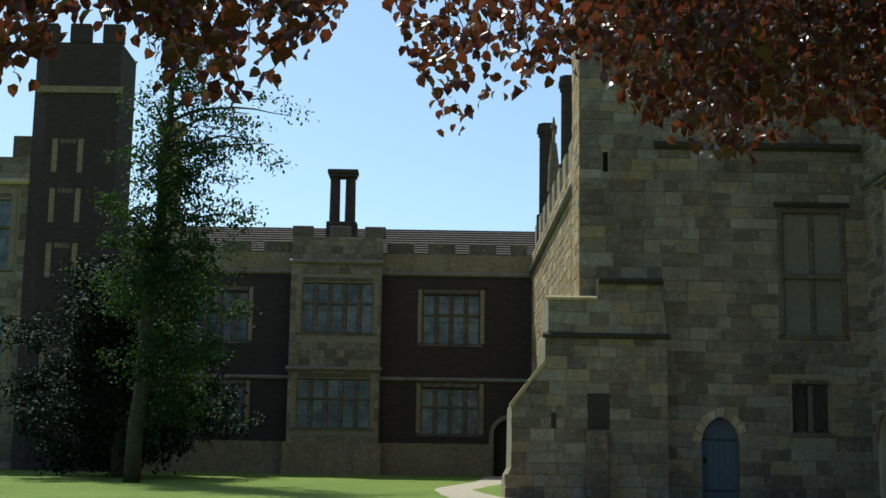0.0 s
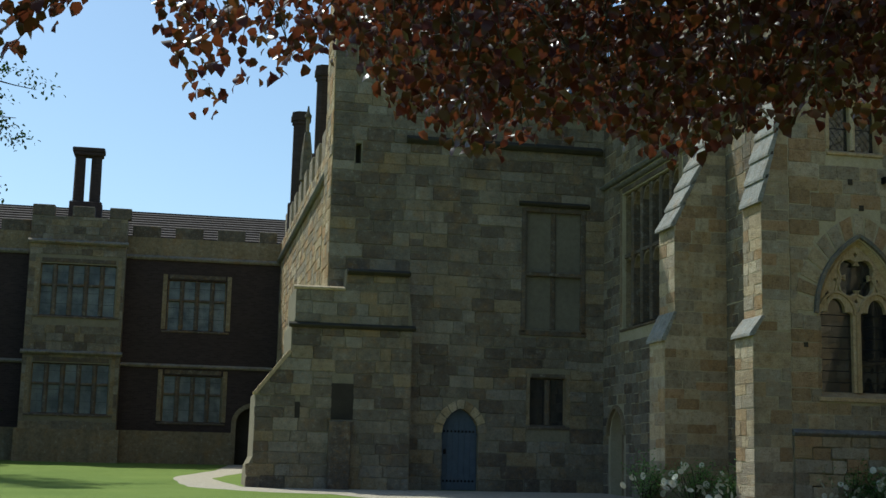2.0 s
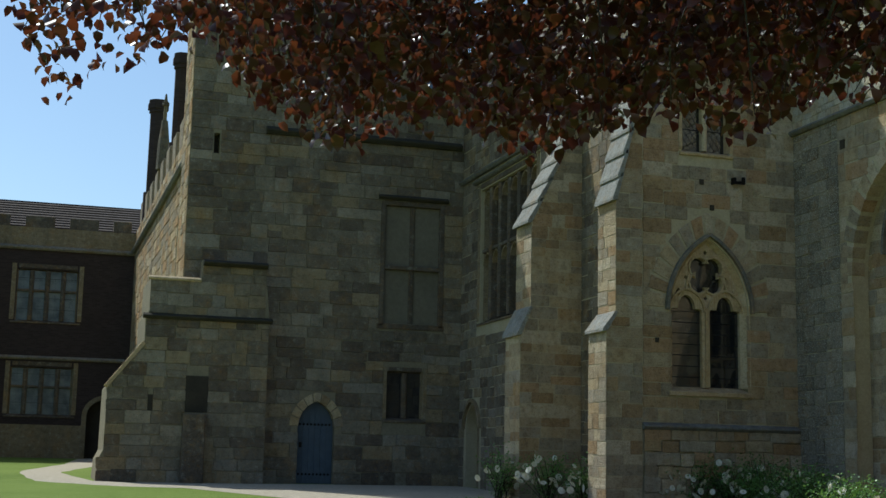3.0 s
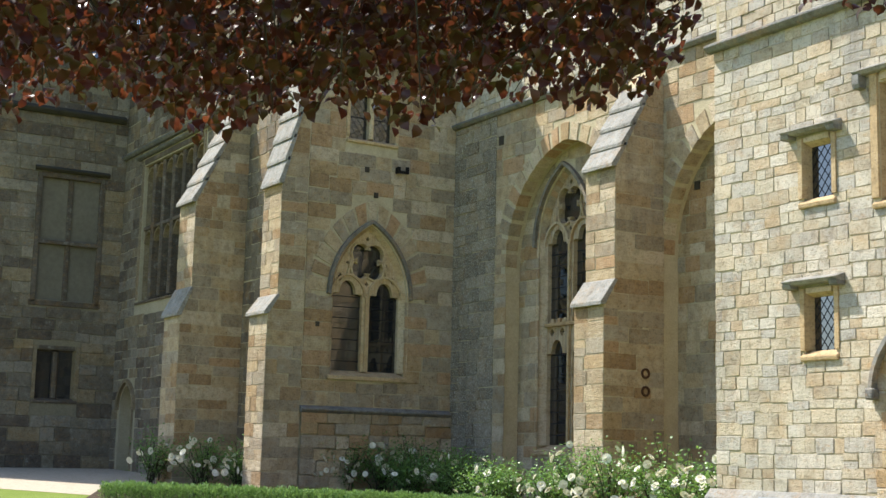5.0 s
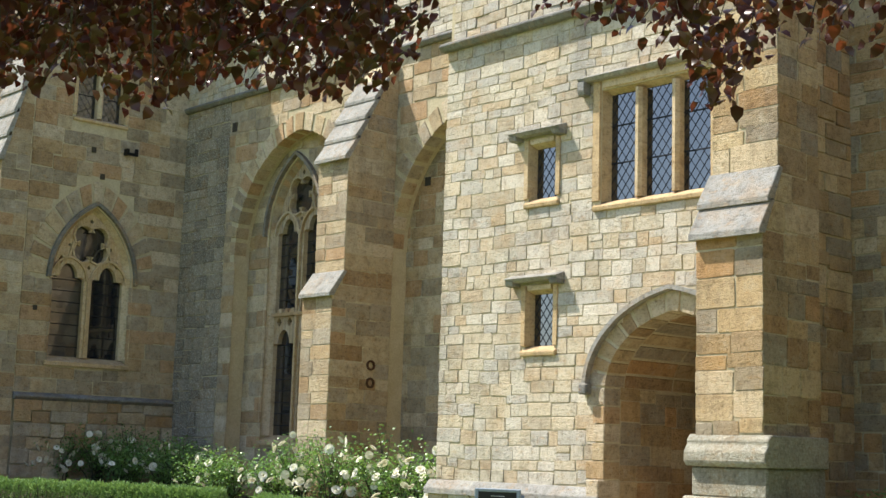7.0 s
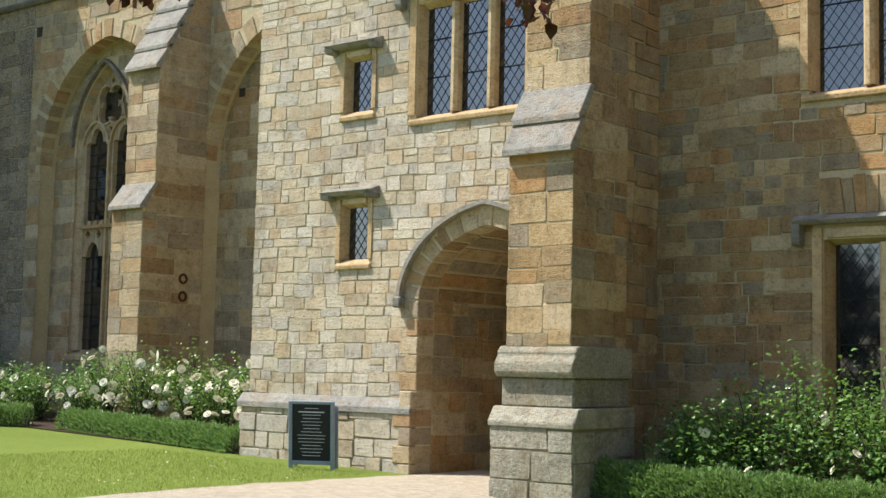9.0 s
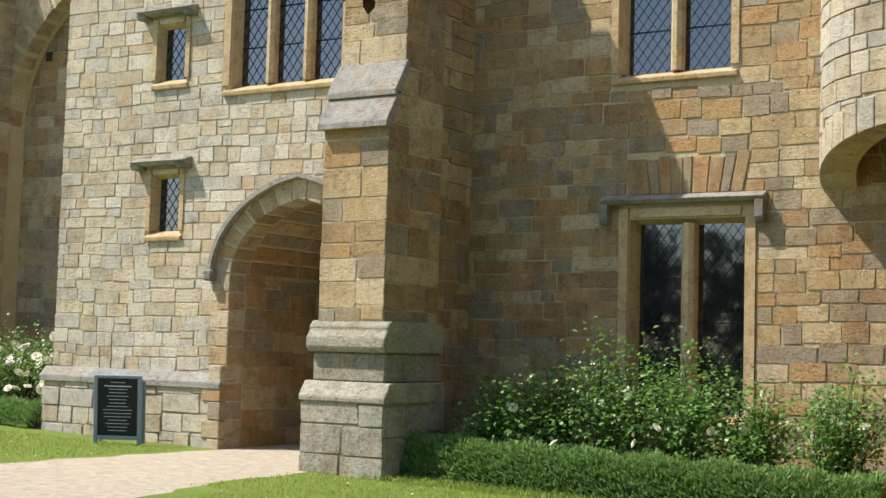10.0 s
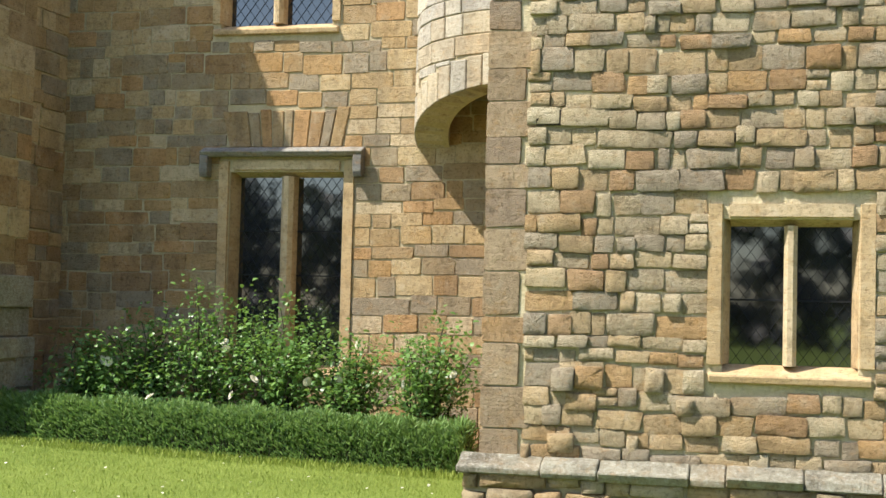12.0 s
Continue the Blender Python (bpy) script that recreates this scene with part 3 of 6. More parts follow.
def strip(name, pts, widths, lift, material, label, category, n=40):
    """A path along a line of points, with slightly ragged edges."""
    rng = random.Random(len(name))
    bm = bmesh.new()
    rows = []
    P = [Vector((x, y, 0)) for x, y in pts]
    for s in range(n + 1):
        t = s / n * (len(P) - 1)
        i = min(int(t), len(P) - 2)
        p = P[i].lerp(P[i + 1], t - i)
        w = widths[i] + (widths[i + 1] - widths[i]) * (t - i)
        d = (P[i + 1] - P[i]).normalized()
        nrm = Vector((-d.y, d.x, 0))
        row = []
        for k in (-1, -0.5, 0, 0.5, 1):
            q = p + nrm * (w / 2 * k + (rng.uniform(-0.06, 0.06) if abs(k) == 1 else 0))
            row.append(bm.verts.new((q.x, q.y, gz(q.y) + (lift + 0.012 if abs(k) < 1 else 0.001))))
        rows.append(row)
    for a, b in zip(rows, rows[1:]):
        for k in range(4):
            bm.faces.new((a[k], a[k + 1], b[k + 1], b[k]))
    return structure(finish(bm, name, material), label, category)


strip("path_porch", [(14.5, 10.1), (12.6, 10.1), (10.0, 10.1), (8.0, 9.75), (4.0, 8.6), (-4.0, 6.0)], [2.1, 2.2, 2.5, 2.9, 3.2, 3.2], 0.012, GRAVEL, "pale gravel path leading to the porch", "path")
strip("path_court", [(12.6, 37.6), (8.0, 37.3), (3.5, 36.6), (1.2, 38.5), (0.6, 45.0), (2.4, 54.0), (3.2, 61.5)], [3.4, 3.0, 2.4, 1.6, 1.3, 1.4, 1.6], 0.010, GRAVEL, "pale stone and gravel path beside the tower", "path")

bm = bmesh.new()
bm.faces.new([bm.verts.new((x, y, gz(y) + 0.006)) for x, y in ((12.6, 39.2), (3.0, 38.6), (3.9, 35.8), (5.5, 32.0), (7.0, 28.5), (8.8, 25.6), (10.2, 26.0), (10.2, 30.5), (12.6, 30.5))])
structure(finish(bm, "gravel_court", GRAVEL), "shaded gravel court before the tower door", "gravel")

# ---------------------------------------------------------------- porch
P = west(13.2)
arch_o = pointed(10.1, 1.07, 0.0, 2.45, 0.93)
big_o = opening(9.6, 11.24, 4.86, 6.28)
w1_o = opening(12.1, 12.52, 5.03, 5.73)
w2_o = opening(12.1, 12.54, 3.02, 3.72)
P_OPEN = [arch_o, big_o, w1_o, w2_o]
porch = solid_wall("wall_porch", P, 8.3, 14.25, 0.0, 7.45, 2.4, P_OPEN, MORTAR, "pale coursed sandstone porch wall with pointed archway")
P_CLEAR = [round_arch(10.1, 1.25, 0.06, 0.0, 2.45, 1.1), rect(9.44, 11.42, 4.74, 6.44), rect(12.0, 12.64, 4.92, 5.84), rect(12.0, 12.64, 2.92, 3.84)]
rng = random.Random(5)
lay_stones(porch, P, courses(rng, (8.3, 14.26), 1.2, 7.45, (0.12, 0.21), (0.18, 0.46), P_CLEAR), ASHLAR, "ashlar", 0.011, 0.011, 0.0, 5, 300, ASHLAR_P, (12.6, 3.2))
lay_stones(porch, P, courses(rng, (11.17, 14.33), 0.18, 1.02, (0.16, 0.28), (0.3, 0.6), []), ASHLAR, "ashlar", 0.025, 0.014, 0.08, 6)
bm = bmesh.new()
box(bm, P, 11.2, 14.33, 0.0, 0.08, 0.1, 1.03)
part("plinth", bm, MORTAR, porch)
bm = bmesh.new()
profile(bm, P, [(0, 1.0), (0.13, 1.0), (0.13, 1.08), (0.02, 1.2), (0, 1.2)], 11.17, 14.38)
part("plinth_moulding", bm, CAPST, porch, "", 0.008)
voussoirs(porch, P, 10.1, 1.07, 2.45, 0.93, 0.24, -0.35, 0.018, 15, HALL_P)
# the passage: coursed side wall and vault
voussoirs(porch, P, 10.1, 1.07, 2.45, 0.93, 0.005, -1.35, -0.37, 13, WARM_P, 0.012)
voussoirs(porch, P, 10.1, 1.07, 2.45, 0.93, 0.005, -2.38, -1.37, 13, WARM_P, 0.012)
PJ = Face((0, 11.17, 0), (1, 0, 0), (0, -1, 0))
lay_stones(porch, PJ, courses(random.Random(52), (13.5, 15.58), 0.2, 2.45, (0.2, 0.3), (0.3, 0.6), []), WARMST, "ashlar", 0.014, 0.008, 0.0, 52, 60, WARM_P, (13.5, 1.2))
bm = bmesh.new()
sweep(bm, P, arch_pts(10.1, 1.35, 2.45, 1.2, 16), 0.055, -0.02, 0.11)
part("hood_mould", bm, CAPST, porch, "grey pointed hood mould")
bm = bmesh.new()
box(bm, P, 11.38, 11.52, 0.0, 0.13, 2.36, 2.5)
part("label_stop", bm, CAPST, porch, "", 0.02)
# jamb stones
for k in range(10):
    z = 0.15 + k * 0.23
    bm = bmesh.new()
    box(bm, P, 11.165, 11.165 + (0.3 if k % 2 else 0.2), -0.3, 0.016 if z > 1.1 else 0.12, z + 0.004, z + 0.226)
    part("jamb_stone", bm, HALL_P, porch, "", 0.012)
coping("trim_porch_string", P, 8.2, 14.32, 7.42, 0.16, 0.16, "grey sloping string course on the porch")
up = solid_wall("wall_porch_parapet", P, 8.3, 14.2, 7.58, 8.15, 0.5, [], MORTAR, "rough pale stone parapet above the porch", front=-0.06)
lay_stones(up, P, courses(rng, (8.3, 14.2), 7.58, 8.15, (0.1, 0.18), (0.15, 0.42), []), ASHLAR, "ashlar", 0.02, 0.01, -0.06, 8)
PS = Face((0, 8.3, 0), (1, 0, 0), (0, -1, 0))
ps = solid_wall("wall_porch_side", PS, 13.25, 16.6, 0.0, 8.15, 0.5, [], MORTAR, "shaded side wall of the stone porch", front=0.012)
lay_stones(ps, PS, courses(rng, (13.2, 14.3), 0.1, 8.1, (0.16, 0.28), (0.25, 0.5), []), WARMST, "ashlar", 0.02, 0.014, 0.012, 9)
PN = Face((0, 14.25, 0), (1, 0, 0), (0, 1, 0))
solid_wall("wall_porch_far_side", PN, 13.25, 16.6, 0.0, 8.15, 0.5, [], MORTAR, "side wall of the stone porch", front=0.012)
# inner doorway at the back of the passage
bm = bmesh.new()
wbox(bm, 15.9, 16.3, 8.8, 11.4, 0.0, 4.0)
structure(finish(bm, "wall_porch_inner", WARMST), "shaded inner wall of the porch passage", "wall")
bm = bmesh.new()
prism(bm, west(15.88), [(9.15, 0.15), (10.35, 0.15), *reversed(arch_pts(9.75, 0.6, 1.9, 0.7, 6))], 0.0, 0.06)
idoor = structure(finish(bm, "door_1", DARKWOOD), "dark oak pointed door inside the porch", "door")
bm = bmesh.new()
box(bm, west(15.82), 10.2, 10.26, 0.0, 0.04, 1.1, 1.25)
part("door_handle", bm, IRON, idoor)

mullioned(P, 9.6, 11.24, 4.86, 6.28, 3, "three-light stone window with diamond leaded panes", frame_w=0.17, mull=0.11, recess=0.16, step=0.13, mould=(9.3, 11.6, 6.5, 0.22, 0.12, 0.16))
for z in (3.02, 5.03):
    mullioned(P, 12.1, 12.53, z, z + 0.7, 1, "small square stone window with a drip mould", frame_w=0.11, recess=0.13, step=0.12,
              lattice_kind="diamond", mould=(11.88, 12.82, z + 0.9, 0.1, 0.14, 0.2))

buttress("tall weathered stone buttress beside the porch arch", P, 8.1, 8.95,
         [(0.0, 0.1), (1.1, 0.1), (1.1, 4.0), (0.8, 4.72), (0.8, 7.4), (0.3, 8.0), (0.0, 8.0)],
         [(1.1, 1.85, 4.0), (0.8, 4.75, 7.4)], [((1.12, 3.98), (0.8, 4.72), 2), ((0.8, 7.4), (0.3, 8.0), 2)], WARMST, WARM_P, 31, 40, (0.16, 0.34), (0.3, 0.5))
foot = thing("buttress_plinth", "stained grey stepped stone plinth of the porch buttress", "plinth", kind="structure")
bm = bmesh.new()
box(bm, P, 7.99, 9.07, 0.0, 1.2, 0.05, 0.98)
part("base_block", bm, MORTAR_D, foot)
bm = bmesh.new()
profile(bm, P, [(0, 0.98), (1.23, 0.98), (1.24, 1.04), (1.13, 1.2), (0, 1.2)], 7.96, 9.1)
part("base_moulding", bm, STAIN, foot, "grey lichened sloping offset", 0.012)
bm = bmesh.new()
box(bm, P, 8.04, 9.0, 0.0, 1.12, 1.2, 1.52)
part("upper_block", bm, STAIN, foot, "", 0.02)
bm = bmesh.new()
profile(bm, P, [(0, 1.52), (1.17, 1.52), (1.21, 1.57), (1.21, 1.68), (1.15, 1.76), (1.16, 1.8), (1.1, 1.86), (0, 1.86)], 8.0, 9.04)
part("top_moulding", bm, STAIN, foot, "grey weathered moulded offset", 0.012)
lay_stones(foot, P, courses(rng, (7.98, 9.08), 0.1, 0.97, (0.22, 0.32), (0.35, 0.6), []), STAIN, "ashlar", 0.016, 0.012, 1.2, 12)
foot_side = Face(P.at(7.99, 0, 0), (1, 0, 0), (0, -1, 0))
lay_stones(foot, foot_side, courses(rng, (-1.2, 0.0), 0.1, 0.97, (0.22, 0.32), (0.35, 0.6), []), STAIN, "ashlar", 0.016, 0.012, 0.0, 13)

# ---------------------------------------------------------------- range right of the porch
R1 = west(14.2)
R1_OPEN = [opening(4.87, 6.13, 0.95, 3.06), opening(5.05, 6.3, 4.8, 6.2)]
r1 = solid_wall("wall_court", R1, 2.0, 8.4, 0.0, 8.0, 0.7, R1_OPEN, MORTAR, "warm patched sandstone wall with a tall mullioned window")
R1_CLEAR = [rect(4.7, 6.3, 0.8, 3.3), rect(4.82, 6.22, 3.36, 3.86), rect(4.9, 6.44, 4.68, 6.36)]
lay_stones(r1, R1, courses(rng, (2.0, 8.4), 0.1, 7.0, (0.12, 0.24), (0.18, 0.5), R1_CLEAR), WARMST, "ashlar", 0.013, 0.012, 0.0, 14, 300, WARM_P, (5.2, 2.8))
mullioned(R1, 4.87, 6.13, 0.95, 3.06, 2, "tall two-light stone window with diamond leaded panes", frame_w=0.17, mull=0.14, recess=0.22, step=0.115, mould=(4.58, 6.5, 3.32, 0.28, 0.1, 0.16))
mullioned(R1, 5.05, 6.3, 4.8, 6.2, 2, "upper two-light stone window reflecting blue sky", frame_w=0.14, mull=0.12, recess=0.2, step=0.12)
# relieving arch of upright stones
rr = random.Random(58)
edges = [4.82]
while edges[-1] < 6.08:
    edges.append(edges[-1] + rr.uniform(0.1, 0.19))
edges[-1] = 6.22
for a, b in zip(edges, edges[1:]):
    top_z = 3.8 + rr.uniform(-0.03, 0.03)
    lean = lambda u: (u - 5.52) * 0.1
    bm = bmesh.new()
    prism(bm, R1, [(a + 0.006 - lean(a) * 0.4, 3.38), (b - 0.006 - lean(b) * 0.4, 3.38), (b - 0.006 + lean(b), top_z), (a + 0.006 + lean(a), top_z)], -0.02, 0.014 + rr.uniform(0, 0.016))
    part("voussoir", bm, WARM_P, r1, "", 0.01)
# stair turret carried on a corbel arch in the corner
turret = thing("corbelled_turret", "pale curved stone turret carried on a corbel arch", "turret", kind="structure")
bm = bmesh.new()
TC = (14.25, 2.55)
segs = 18
R_T = 1.42


def turret_low(a):
    return 3.34 + 0.5 * math.sin((a / math.pi - 0.5) * math.pi)


def turret_piece(bm, a0, a1, z00, z01, z1, r0, r1):
    def p(r, a, z):
        return Vector((TC[0] + r * math.cos(a), TC[1] + r * math.sin(a), z))
    hull(bm, [p(r0, a0, z00), p(r0, a1, z01), p(r1, a1, z01), p(r1, a0, z00), p(r0, a0, z1), p(r0, a1, z1), p(r1, a1, z1), p(r1, a0, z1)])


for s in range(segs):
    a0, a1 = math.pi * (0.5 + 0.5 * s / segs), math.pi * (0.5 + 0.5 * (s + 1) / segs)
    turret_piece(bm, a0, a1, turret_low(a0), turret_low(a1), 7.5, R_T - 0.35, R_T - 0.012)
part("turret_core", bm, MORTAR, turret)
rt = random.Random(6)
a = math.pi * 0.5
while a < math.pi - 0.02:
    b2 = min(a + rt.uniform(0.11, 0.17), math.pi)
    bm = bmesh.new()
    turret_piece(bm, a + 0.004, b2 - 0.004, turret_low(a), turret_low(b2), max(turret_low(a), turret_low(b2)) + 0.3, R_T - 0.3, R_T + 0.015)
    part("voussoir", bm, ASHLAR_P, turret, "", 0.008)
    a = b2
z = 3.64
while z < 7.4:
    h = rt.uniform(0.16, 0.27)
    a = math.pi * 0.5
    while a < math.pi - 0.03:
        b2 = min(a + rt.uniform(0.16, 0.34), math.pi)
        base_z = max(z, max(turret_low(a), turret_low(b2)) + 0.31)
        if base_z < z + h - 0.05:
            bm = bmesh.new()
            turret_piece(bm, a + 0.005, b2 - 0.005, base_z, base_z, z + h - 0.01, R_T - 0.1, R_T + rt.uniform(0.004, 0.016))
            part("stone", bm, ASHLAR_P, turret, "", 0.008)
        a = b2
    z += h

# ---------------------------------------------------------------- near block
B = west(10.6)
B_OPEN = [opening(-0.44, 0.47, 1.24, 2.31)]
block = solid_wall("wall_block", B, -6.0, 2.38, 0.0, 8.0, 0.8, B_OPEN, MORTAR_PALE, "rough rubble stone wall with large corner stones")
q = []
z = 0.45
k = 0
while z < 7.9:
    h = random.Random(700 + k).uniform(0.2, 0.38)
    w = (0.44 if k % 2 else 0.3) + random.Random(800 + k).uniform(-0.03, 0.05)
    q.append((2.4 - w / 2, z + h / 2, w, h))
    z += h
    k += 1
lay_stones(block, B, q, QUOIN, "ashlar", 0.02, 0.01, 0.0, 15, len(q), QUOIN, (2, 2), "quoin")
lay_stones(block, B, courses(rng, (-6.0, 2.06), 0.45, 7.0, (0.1, 0.2), (0.12, 0.36), [rect(-0.6, 0.63, 1.1, 2.47)]), RUB, "rubble", 0.026, 0.009, 0.0, 16, 420, RUB_P, (0.9, 2.2))
lay_stones(block, B, courses(rng, (-6.0, 2.5), 0.02, 0.34, (0.14, 0.2), (0.2, 0.45), []), RUB, "rubble", 0.05, 0.016, 0.1, 17)
bm = bmesh.new()
box(bm, B, -6.0, 2.5, -0.5, 0.1, -0.1, 0.34)
part("plinth", bm, MORTAR, block)
low = courses(random.Random(44), (0.7, 2.0), 0.5, 1.2, (0.14, 0.22), (0.14, 0.3), [])
lay_stones(block, B, [q for q in low if random.Random(int(q[0] * 991 + q[1] * 77)).random() < 0.42], RUB_P, "rubble", 0.055, 0.02, 0.0, 45, 60, RUB_P, (1, 1))
k, a = 0, 2.54
while a > -6.0:
    r7 = random.Random(900 + k)
    ln = r7.uniform(0.25, 0.7)
    bm = bmesh.new()
    j = lambda v: r7.uniform(-v, v)
    profile(bm, B, [(0, 0.32 + j(0.02)), (0.19 + j(0.03), 0.33 + j(0.02)), (0.2 + j(0.03), 0.38 + j(0.02)), (0.13 + j(0.04), 0.43 + j(0.02)), (0.02, 0.48), (0, 0.48)], a - ln + 0.008, a)
    part("plinth_slab", bm, STAIN, block, "", 0.02)
    a -= ln
    k += 1
mullioned(B, -0.44, 0.47, 1.24, 2.31, 2, "two-light stone window with an unlit room behind", frame_w=0.16, mull=0.1, recess=0.2, step=0.1)
bm = bmesh.new()
box(bm, south(2.38), 10.65, 16.0, 0.0, 0.7, 0.0, 8.0)
structure(finish(bm, "wall_block_side", WARMST), "side wall of the rubble stone block", "wall")

# ---------------------------------------------------------------- hall wall with tall arches
H = west(16.4)
A1 = pointed(22.2, 2.15, 0.4, 5.6, 2.5)
A2 = pointed(17.0, 2.15, 0.4, 5.3, 2.5)
hall = solid_wall("wall_hall", H, 14.0, 26.9, 0.0, 13.0, 0.4, [A1, A2], MORTAR, "tall warm sandstone hall wall with pointed recesses")
HC = [round_arch(22.2, 2.15, 0.36, 0.4, 5.6, 2.5), round_arch(17.0, 2.15, 0.36, 0.4, 5.3, 2.5)]
lay_stones(hall, H, courses(rng, (14.2, 24.75), 0.4, 9.1, (0.2, 0.38), (0.3, 0.75), HC), HALL, "ashlar", 0.014, 0.014, 0.0, 18, 300, HALL_P, (20, 5))
lay_stones(hall, H, courses(rng, (24.75, 26.55), 0.4, 9.1, (0.18, 0.34), (0.25, 0.6), HC), LICHEN, "ashlar", 0.02, 0.012, 0.0, 118)
lay_stones(hall, H, courses(rng, (14.2, 26.6), 9.25, 13.0, (0.12, 0.2), (0.2, 0.45), []), ASHLAR, "ashlar", 0.02, 0.012, 0.0, 19)
voussoirs(hall, H, 22.2, 2.15, 5.6, 2.5, 0.36, -0.3, 0.02, 21, HALL_P)
voussoirs(hall, H, 17.0, 2.15, 5.3, 2.5, 0.36, -0.3, 0.02, 21, HALL_P)
coping("trim_hall_string", H, 14.0, 26.5, 9.1, 0.14, 0.16, "sloping string course along the hall wall")
HB = west(16.8)
LAN = pointed(22.72, 0.93, 1.7, 6.05, 1.6)
hb = solid_wall("wall_hall_recess", HB, 14.0, 26.9, 0.0, 9.5, 0.5, [LAN], MORTAR, "recessed sandstone wall behind the arches")
lay_stones(hb, HB, courses(rng, (14.4, 26.0), 0.4, 8.3, (0.22, 0.36), (0.35, 0.75), [round_arch(22.72, 0.97, 0.1, 1.56, 6.03, 1.66)]), HALL, "ashlar", 0.014, 0.014, 0.0, 20, 300, HALL_P, (22.5, 5))


def circle(uc, zc, r, n=20, a0=0.0, a1=2 * math.pi):
    return [(uc + r * math.cos(a0 + (a1 - a0) * i / n), zc + r * math.sin(a0 + (a1 - a0) * i / n)) for i in range(n + 1)]


def foil(uc, zc, r, lobes, n=8, turn=0.0):
    pts = []
    for k in range(lobes):
        a = turn + 2 * math.pi * k / lobes
        cx, cz = uc + r * 0.5 * math.cos(a), zc + r * 0.5 * math.sin(a)
        for i in range(n):
            b = a - math.pi * 0.62 + math.pi * 1.24 * i / (n - 1)
            pts.append((cx + r * 0.5 * math.cos(b), cz + r * 0.5 * math.sin(b)))
    return pts


def head(x, hw, zs):
    """Height of a light's cusped head, x from its middle."""
    x = abs(x)
    side = zs + 0.05 * math.sqrt(max(0.0, 1 - ((x - hw * 0.72) / (hw * 0.3)) ** 2)) if x > hw * 0.42 else zs
    mid = zs + 0.04 + 0.3 * hw / 0.37 * math.sqrt(max(0.0, 1 - (x / (hw * 0.55)) ** 2)) if x < hw * 0.55 else zs
    return max(side, mid)


def light(c, hw, z0, zs):
    return dict(u0=c - hw, u1=c + hw, lo=lambda u: z0, hi=lambda u: head(u - c, hw, zs))


def eye(uc, zc, r):
    """A quatrefoil with its lobes set diagonally."""
    def reach(u):
        x = abs(u - uc)
        best = 0.16 * r
        for cx in (r * 0.46, -r * 0.46):
            d = (x - cx) / (r * 0.52)
            if abs(d) < 1:
                best = max(best, r * 0.46 + r * 0.52 * math.sqrt(1 - d * d))
        return best
    return dict(u0=uc - r * 0.97, u1=uc + r * 0.97, lo=lambda u: zc - reach(u), hi=lambda u: zc + reach(u))


def spandrel(uc, zc, w, h):
    return dict(u0=uc - w, u1=uc + w, lo=lambda u: zc - h * (1 - abs(u - uc) / w), hi=lambda u: zc + h * (1 - abs(u - uc) / w))


def pierced_plate(bm, face, uc, w, z0, zs, rise, holes, d0, d1, n=84):
    """A slab under a pointed arch, cut through by its holes."""
    cuts = sorted({uc - w + 2 * w * i / n for i in range(n + 1)} | {o[k] for o in holes for k in ("u0", "u1")})
    e = 1e-4
    for a, b in zip(cuts, cuts[1:]):
        if b - a < 1e-3:
            continue
        m = (a + b) / 2
        la = lb = z0
        spans = []
        for o in sorted((o for o in holes if o["u0"] < m < o["u1"]), key=lambda o: o["lo"](m)):
            spans.append((la, lb, o["lo"](a + e), o["lo"](b - e)))
            la, lb = o["hi"](a + e), o["hi"](b - e)
        spans.append((la, lb, zs + arch_h(a - uc, w, rise), zs + arch_h(b - uc, w, rise)))
        for p, q, r, s in spans:
            if max(r - p, s - q) > 2e-3:
                r, s = max(r, p), max(s, q)
                hull(bm, [face.at(a, d1, p), face.at(b, d1, q), face.at(b, d0, q), face.at(a, d0, p), face.at(a, d1, r), face.at(b, d1, s), face.at(b, d0, s), face.at(a, d0, r)])


